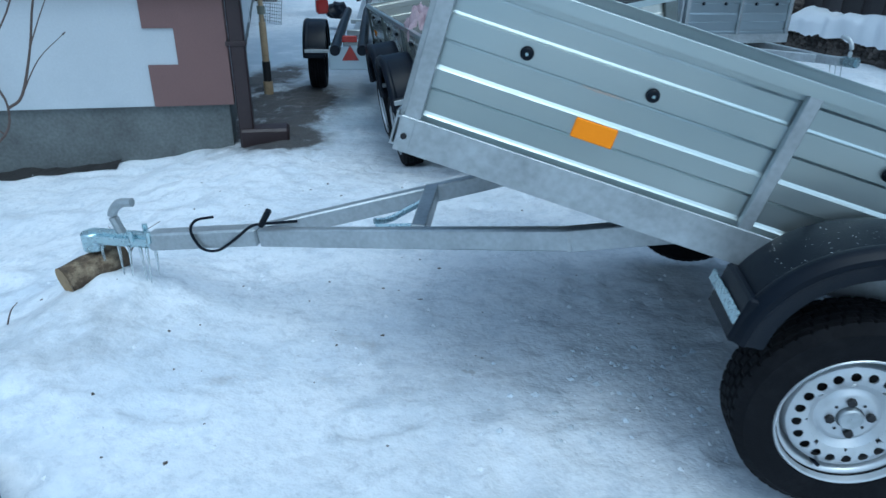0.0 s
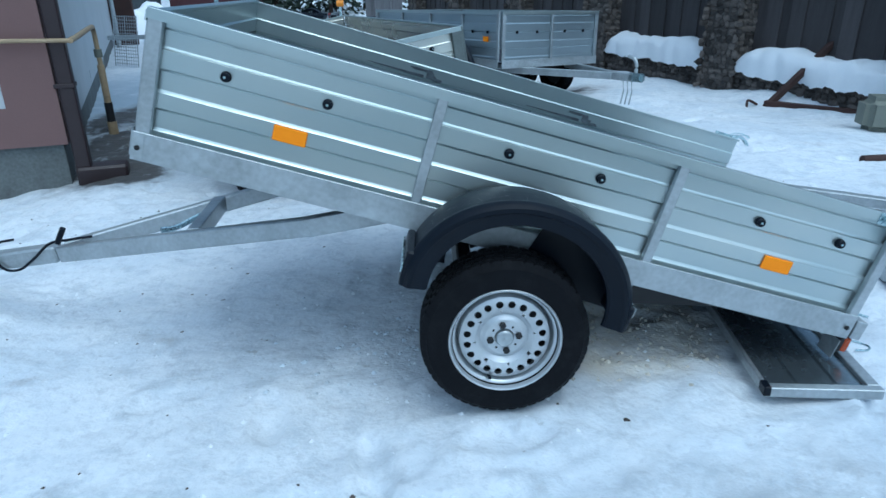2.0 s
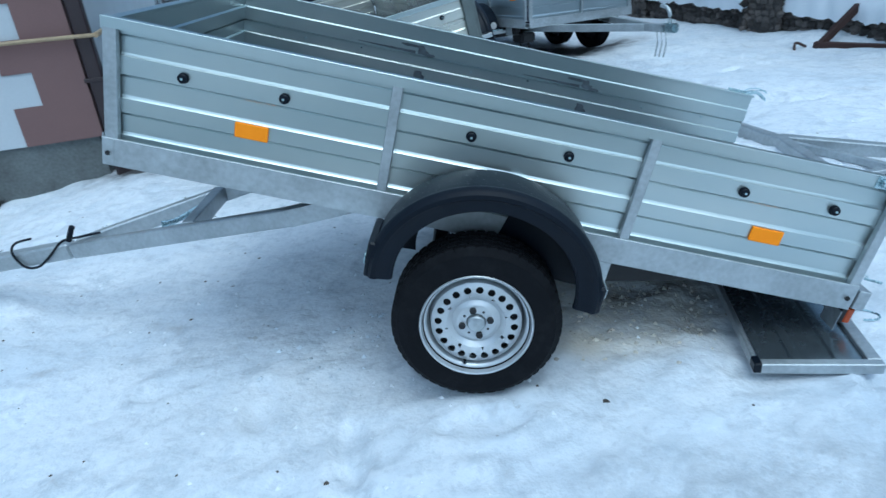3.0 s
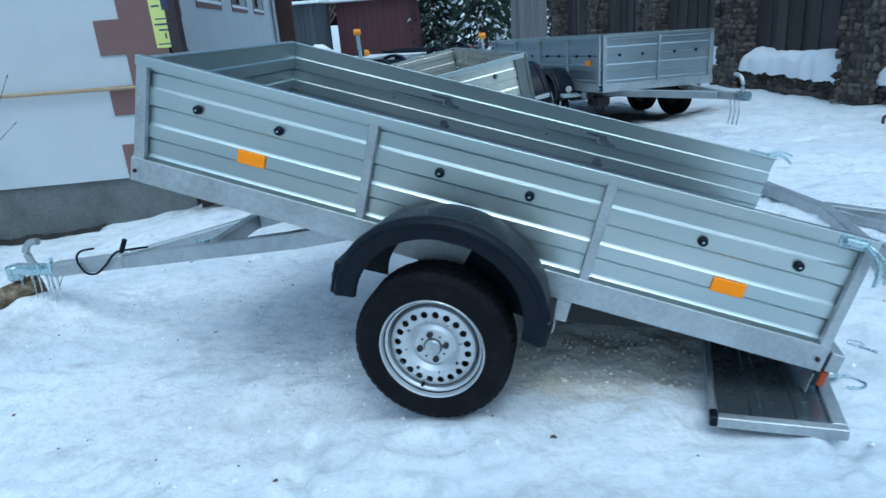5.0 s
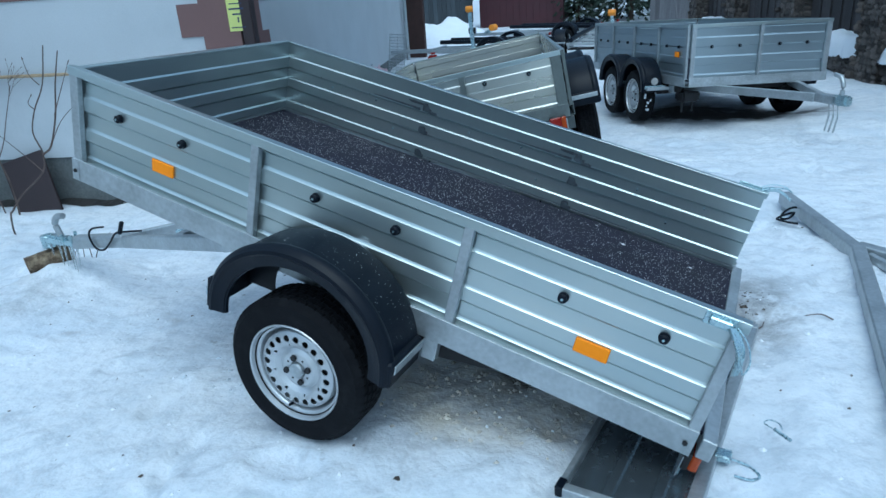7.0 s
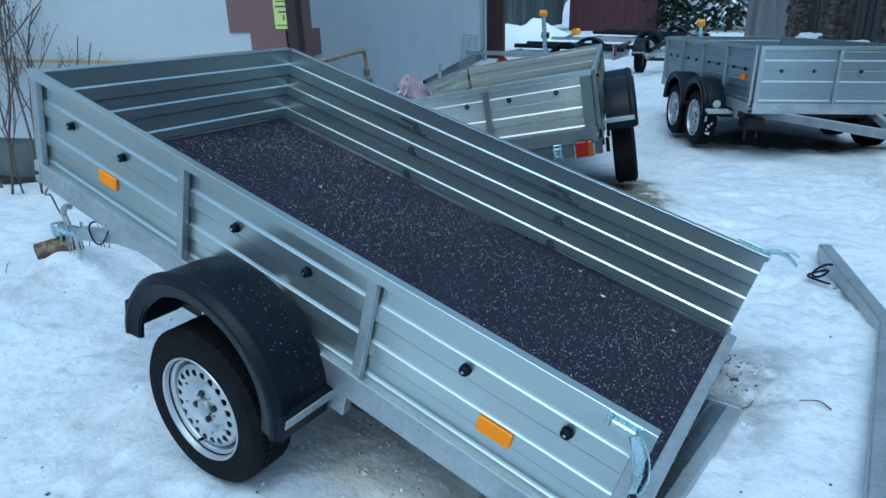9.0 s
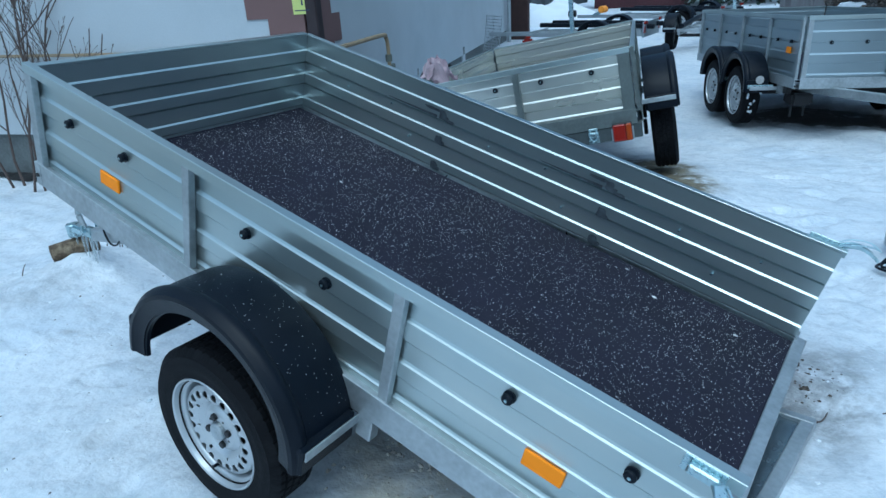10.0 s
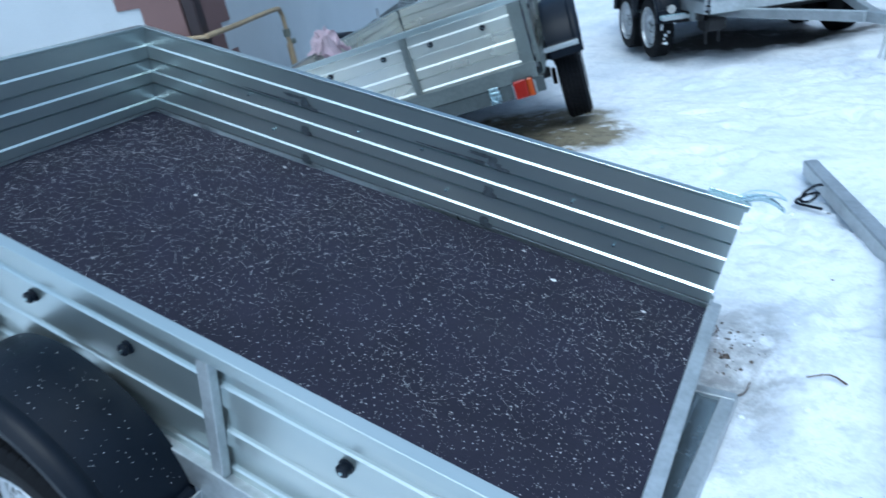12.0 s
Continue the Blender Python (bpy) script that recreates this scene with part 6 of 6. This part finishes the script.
def bare_tree_lines(rng, base, h, spread, depth, r, out):
    """Tapered limbs, split again and again."""
    def limb(p, d, ln, rad, lev):
        pts = [p]
        for _ in range(4):
            d = (d + Vector((rng.uniform(-1, 1), rng.uniform(-1, 1), rng.uniform(-0.4, 0.8))) * 0.16).normalized()
            pts.append(pts[-1] + d * ln / 4)
        tube(pts, rad, out, 5 if lev else 6, 0.5)
        if lev < depth:
            for _ in range(rng.randint(2, 4)):
                q = rng.choice(pts[1:])
                dd = (d + Vector((rng.uniform(-1, 1), rng.uniform(-1, 1), rng.uniform(-0.2, 0.7))) * spread).normalized()
                limb(q, dd, ln * rng.uniform(0.45, 0.75), rad * 0.5, lev + 1)
    limb(Vector(base), Vector((rng.uniform(-0.15, 0.15), rng.uniform(-0.15, 0.15), 1)).normalized(), h, r, 0)


def build_woods():
    rng = random.Random(21)
    out = bmesh.new()
    for k in range(46):
        x, y = rng.uniform(-26, 10), rng.uniform(38, 60)
        bare_tree_lines(rng, (x, y, -0.4), rng.uniform(4, 8), 0.7, 2, rng.uniform(0.08, 0.16), out)
    solid("far_woods", out, TWIG, "bare grey woods beyond the yard", "woods", kind="stuff")


build_woods()


def grow_twig(rng, out, p, d, ln, r, level):
    """A bent twig that forks upward, with a bud at each tip."""
    pts, n = [p], 7
    for _ in range(n):
        d = (d + Vector((rng.uniform(-1, 1), rng.uniform(-1, 1), rng.uniform(-0.3, 0.6))) * 0.15).normalized()
        pts.append(pts[-1] + d * ln / n)
    tube(pts, r, out, 6 if level == 0 else 5, 0.55)
    if level < 3:
        for k in range((3, 2, 2)[level] + rng.randint(0, 2)):
            i = rng.randint(2, n - 1)
            a = rng.uniform(0, 6.283)
            dd = (d * 0.9 + Vector((math.cos(a), math.sin(a), rng.uniform(0.1, 0.7))) * rng.uniform(0.45, 0.9)).normalized()
            grow_twig(rng, out, pts[i], dd, ln * rng.uniform(0.35, 0.62), max(0.0022, r * 0.55), level + 1)
    e = pts[-1]
    tube([e - d * 0.004, e + d * 0.006, e + d * 0.016], max(0.0045, r * 0.6), out, 5, 0.5)


def shrub(x, y, stems, h, seed, spread=0.2, r=0.015):
    rng = random.Random(seed)
    sb = thing("shrub", on_ground(x, y, 0), "leafless shrub with forked twigs by the house wall", "shrub", "bare shrubs")
    for k in range(stems):
        out = bmesh.new()
        a = 6.283 * k / stems + rng.uniform(-0.5, 0.5)
        lean = Vector((math.cos(a) * 0.22, math.sin(a) * 0.10, 1)).normalized()
        grow_twig(rng, out, Vector((spread * math.cos(a), 0.4 * spread * math.sin(a), -0.05)), lean, h * rng.uniform(0.8, 1.1), r * rng.uniform(0.7, 1.1), 0)
        part("stem", out, TWIG, sb)


shrub(-6.60, 1.93, 3, 2.3, 5)
shrub(-6.15, 2.07, 3, 2.2, 16)
shrub(-5.75, 2.22, 2, 1.8, 7, 0.12, 0.011)


def forked_shrub():
    """A single bent stem that forks twice, in front of the house corner."""
    sb = thing("shrub", pose(-3.28, 1.46, 0, 0, 0, 27), "leafless young shrub with one bent forked stem", "shrub", "bare shrubs")
    root = ground_z(-5.15, 1.85)
    stems = (((-1.50, root - 0.05), (-1.35, min(-0.17, root + 0.12)), (-1.04, 0.0), (-0.668, 0.17), (-0.55, 0.30), (-0.334, 0.465), (-0.28, 0.62), (-0.313, 0.776), (-0.265, 0.94), (-0.163, 1.12), (-0.072, 1.38)),
             ((-0.28, 0.61), (-0.206, 0.67), (-0.127, 0.89), (-0.064, 1.115), (0.027, 1.338)))
    twigs = (((-0.127, 0.89), (-0.039, 1.07), (0.073, 1.267)), ((-0.206, 0.67), (-0.10, 0.84), (0.036, 0.96)), ((-0.265, 0.94), (-0.30, 0.99), (-0.26, 1.046)), ((-0.163, 1.12), (-0.22, 1.20), (-0.24, 1.31)), ((-0.334, 0.465), (-0.46, 0.62), (-0.60, 0.80)))
    for name, lines, r in (("stem", stems, 0.009), ("twig", twigs, 0.004)):
        for k, line in enumerate(lines):
            pts = curve_points([(u, max(0, -0.668 - u) * 1.45 + 0.02 * math.sin(7 * z + k), z) for u, z in line], 4)
            out = tube(pts, r, None, 6, 0.45)
            e = Vector(pts[-1])
            d = (e - Vector(pts[-2])).normalized()
            tube([e - d * 0.004, e + d * 0.006, e + d * 0.016], 0.005, out, 5, 0.5)
            part(name, out, TWIG, sb)


forked_shrub()


def twig_bits():
    rng = random.Random(14)
    out = bmesh.new()
    for x, y, h, lean in ((-2.86, 1.05, 0.22, 0.8), (-2.80, 1.0, 0.16, -0.5), (-2.95, 0.95, 0.12, 0.3), (-3.0, 0.4, 0.10, 0.5), (-3.05, 1.1, 0.18, -0.1)):
        z = ground_z(x, y)
        tube(curve_points([(x, y, z - 0.02), (x + lean * h * 0.5, y + 0.02, z + h * 0.6), (x + lean * h * 1.2, y + 0.03, z + h)], 3), 0.004, out, 5, 0.4)
    for x, y, ln, a in ((1.44, 1.14, 0.13, 0.5), (1.78, 1.24, 0.11, 2.6), (1.36, 1.40, 0.10, 1.2)):
        z = ground_z(x, y) + 0.012
        tube(curve_points([(x, y, z), (x + ln * 0.5 * math.cos(a), y + ln * 0.5 * math.sin(a), z + 0.006), (x + ln * math.cos(a + 0.5), y + ln * math.sin(a + 0.5), z)], 3), 0.004, out, 5, 0.5)
    solid("twigs", out, TWIG, "thin dry twigs sticking out of the snow", "twigs", kind="stuff")


twig_bits()


# ---- clutter on the snow ----
def build_iron_frame():
    fr = thing("iron_frame", Matrix.Identity(4), "rusty brown iron frame with a slanting bar on the snow", "frame")
    part("slanting_bar", beam((3.70, 5.46, 0.02), (4.85, 5.68, 1.14), 0.07, 0.07), RUST, fr)
    part("ground_bar", beam((3.70, 5.50, 0.05), (4.75, 4.55, 0.05), 0.08, 0.10), RUST, fr)
    part("foot", tube(curve_points([(3.62, 5.52, 0.05), (3.50, 5.50, 0.10), (3.47, 5.45, 0.02)], 4), 0.015), RUST, fr)
    b = box(0, 0.52, 0, 0.32, 0, 0.34, 0.07, segs=3)
    solid("plastic_canister", b, GREY_PLASTIC, "grey-green plastic canister standing in the snow", "canister", m=on_ground(3.88, 3.92, -12, -0.02))
    b = cyl((0, 0, 0), (0.6, 0.03, 0.0), 0.035, segs=12, bevel=0.004)
    solid("rusty_tube", b, RUST, "short rusty tube lying on the snow", "tube", m=on_ground(3.14, 2.77, 4, 0.025))
    b = box(0, 0.50, -0.02, 0.02, 0, 0.72, 0.006)
    solid("rusty_sheet", b, BROWN_PAINT, "dark rusty sheet leaning askew on the house plinth", "sheet", m=HOUSE @ pose(2.20, -0.30, -0.40, -14, 0, 0) @ pose(0, 0, 0, 0, 16, 0))
    b = box(-0.38, 0.0, -0.3, 0.25, 0, 0.045, 0.01)
    solid("concrete_slab", b, PLINTH, "grey concrete slab lying in the snow", "slab", m=on_ground(-2.50, -0.32, 52, -0.005))


build_iron_frame()


def scatter(name, n, area, size, mat, label, category, seed, flat=0.5, clumps=None):
    """Small crumbs lying on the ground, joined."""
    rng = random.Random(seed)
    vs, fs = [], []
    x0, x1, y0, y1 = area
    tries = 0
    while n > 0 and tries < 60000:
        tries += 1
        x, y = rng.uniform(x0, x1), rng.uniform(y0, y1)
        if clumps and rng.random() > max(0.03, clumps(x, y)):
            continue
        n -= 1
        s = size * rng.uniform(0.4, 1.3) ** 2
        z = ground_z(x, y) + s * flat * 0.2
        o = len(vs)
        a = rng.uniform(0, 6.28)
        k = rng.randint(4, 6)
        for j in range(k):
            t = a + 2 * math.pi * j / k
            rr = s * rng.uniform(0.55, 1.2)
            vs.append((x + rr * math.cos(t), y + rr * math.sin(t), z - s * 0.15))
        vs.append((x + rng.uniform(-0.3, 0.3) * s, y + rng.uniform(-0.3, 0.3) * s, z + s * flat))
        fs += [(o + j, o + (j + 1) % k, o + k) for j in range(k)]
    me = bpy.data.meshes.new(name)
    me.from_pydata(vs, [], fs)
    me.materials.append(mat)
    tagged(new(name, me), label, category, kind="stuff")


SOIL = material("dark_soil_crumb", (0.075, 0.062, 0.052), 0.9, 0.0, 0.3, 20.0, 90.0, 0.0, 40.0, island=0.4)
scatter("snow_crumbs", 700, (-3.5, 2.6, -1.4, 2.6), 0.009, SNOW_CAP, "loose crumbs of trodden snow", "snow", 31, 0.6, lambda x, y: 0.35 + 0.8 * noise.noise(Vector((x * 1.3, y * 1.3, 2))))
SLUSH = material("beige_slush_crumb", (0.50, 0.47, 0.41), 0.6, 0.0, 0.2, 20.0, 90.0, 0.0, 40.0, island=0.3)
GREY_SNOW = material("trodden_grey_snow", (0.60, 0.66, 0.73), 0.7, 0.0, 0.2, 20.0, 90.0, 0.1, 40.0, island=0.2)
scatter("slush_crumbs", 420, (0.1, 1.15, -0.15, 1.0), 0.010, SLUSH, "beige crumbs of slush beneath the tipped trailer", "snow", 35, 0.6, lambda x, y: 1.15 - 1.9 * math.hypot((x - 0.5), (y - 0.38)) + 0.5 * noise.noise(Vector((x * 4, y * 4, 1))))
scatter("snow_clods", 110, (-1.0, -0.15, -0.1, 1.0), 0.013, GREY_SNOW, "small clods of snow thrown up by the wheel", "snow", 36, 0.38, lambda x, y: 1.1 - 2.2 * math.hypot((x + 0.42), (y - 0.3)) + 0.5 * noise.noise(Vector((x * 4, y * 4, 5))))
scatter("leaf_litter", 38, (-3.2, 2.4, -1.5, 1.8), 0.014, SOIL, "dark scraps of leaf and mud trodden into the snow", "debris", 33, 0.10)
scatter("earth_crumbs", 80, (1.30, 1.55, 1.20, 1.52), 0.007, SOIL, "dark earth crumbs by the rear of the trailer", "debris", 34, 0.3, lambda x, y: 1 - 6 * math.hypot(x - 1.41, y - 1.37))
scatter("soil_crumbs", 190, (-3.2, 2.6, -1.4, 2.6), 0.008, SOIL, "dark crumbs of soil and leaf on the snow", "debris", 32, 0.4, lambda x, y: 0.15 + 1.1 * max(0, noise.noise(Vector((x * 1.1, y * 1.1, 7)))))
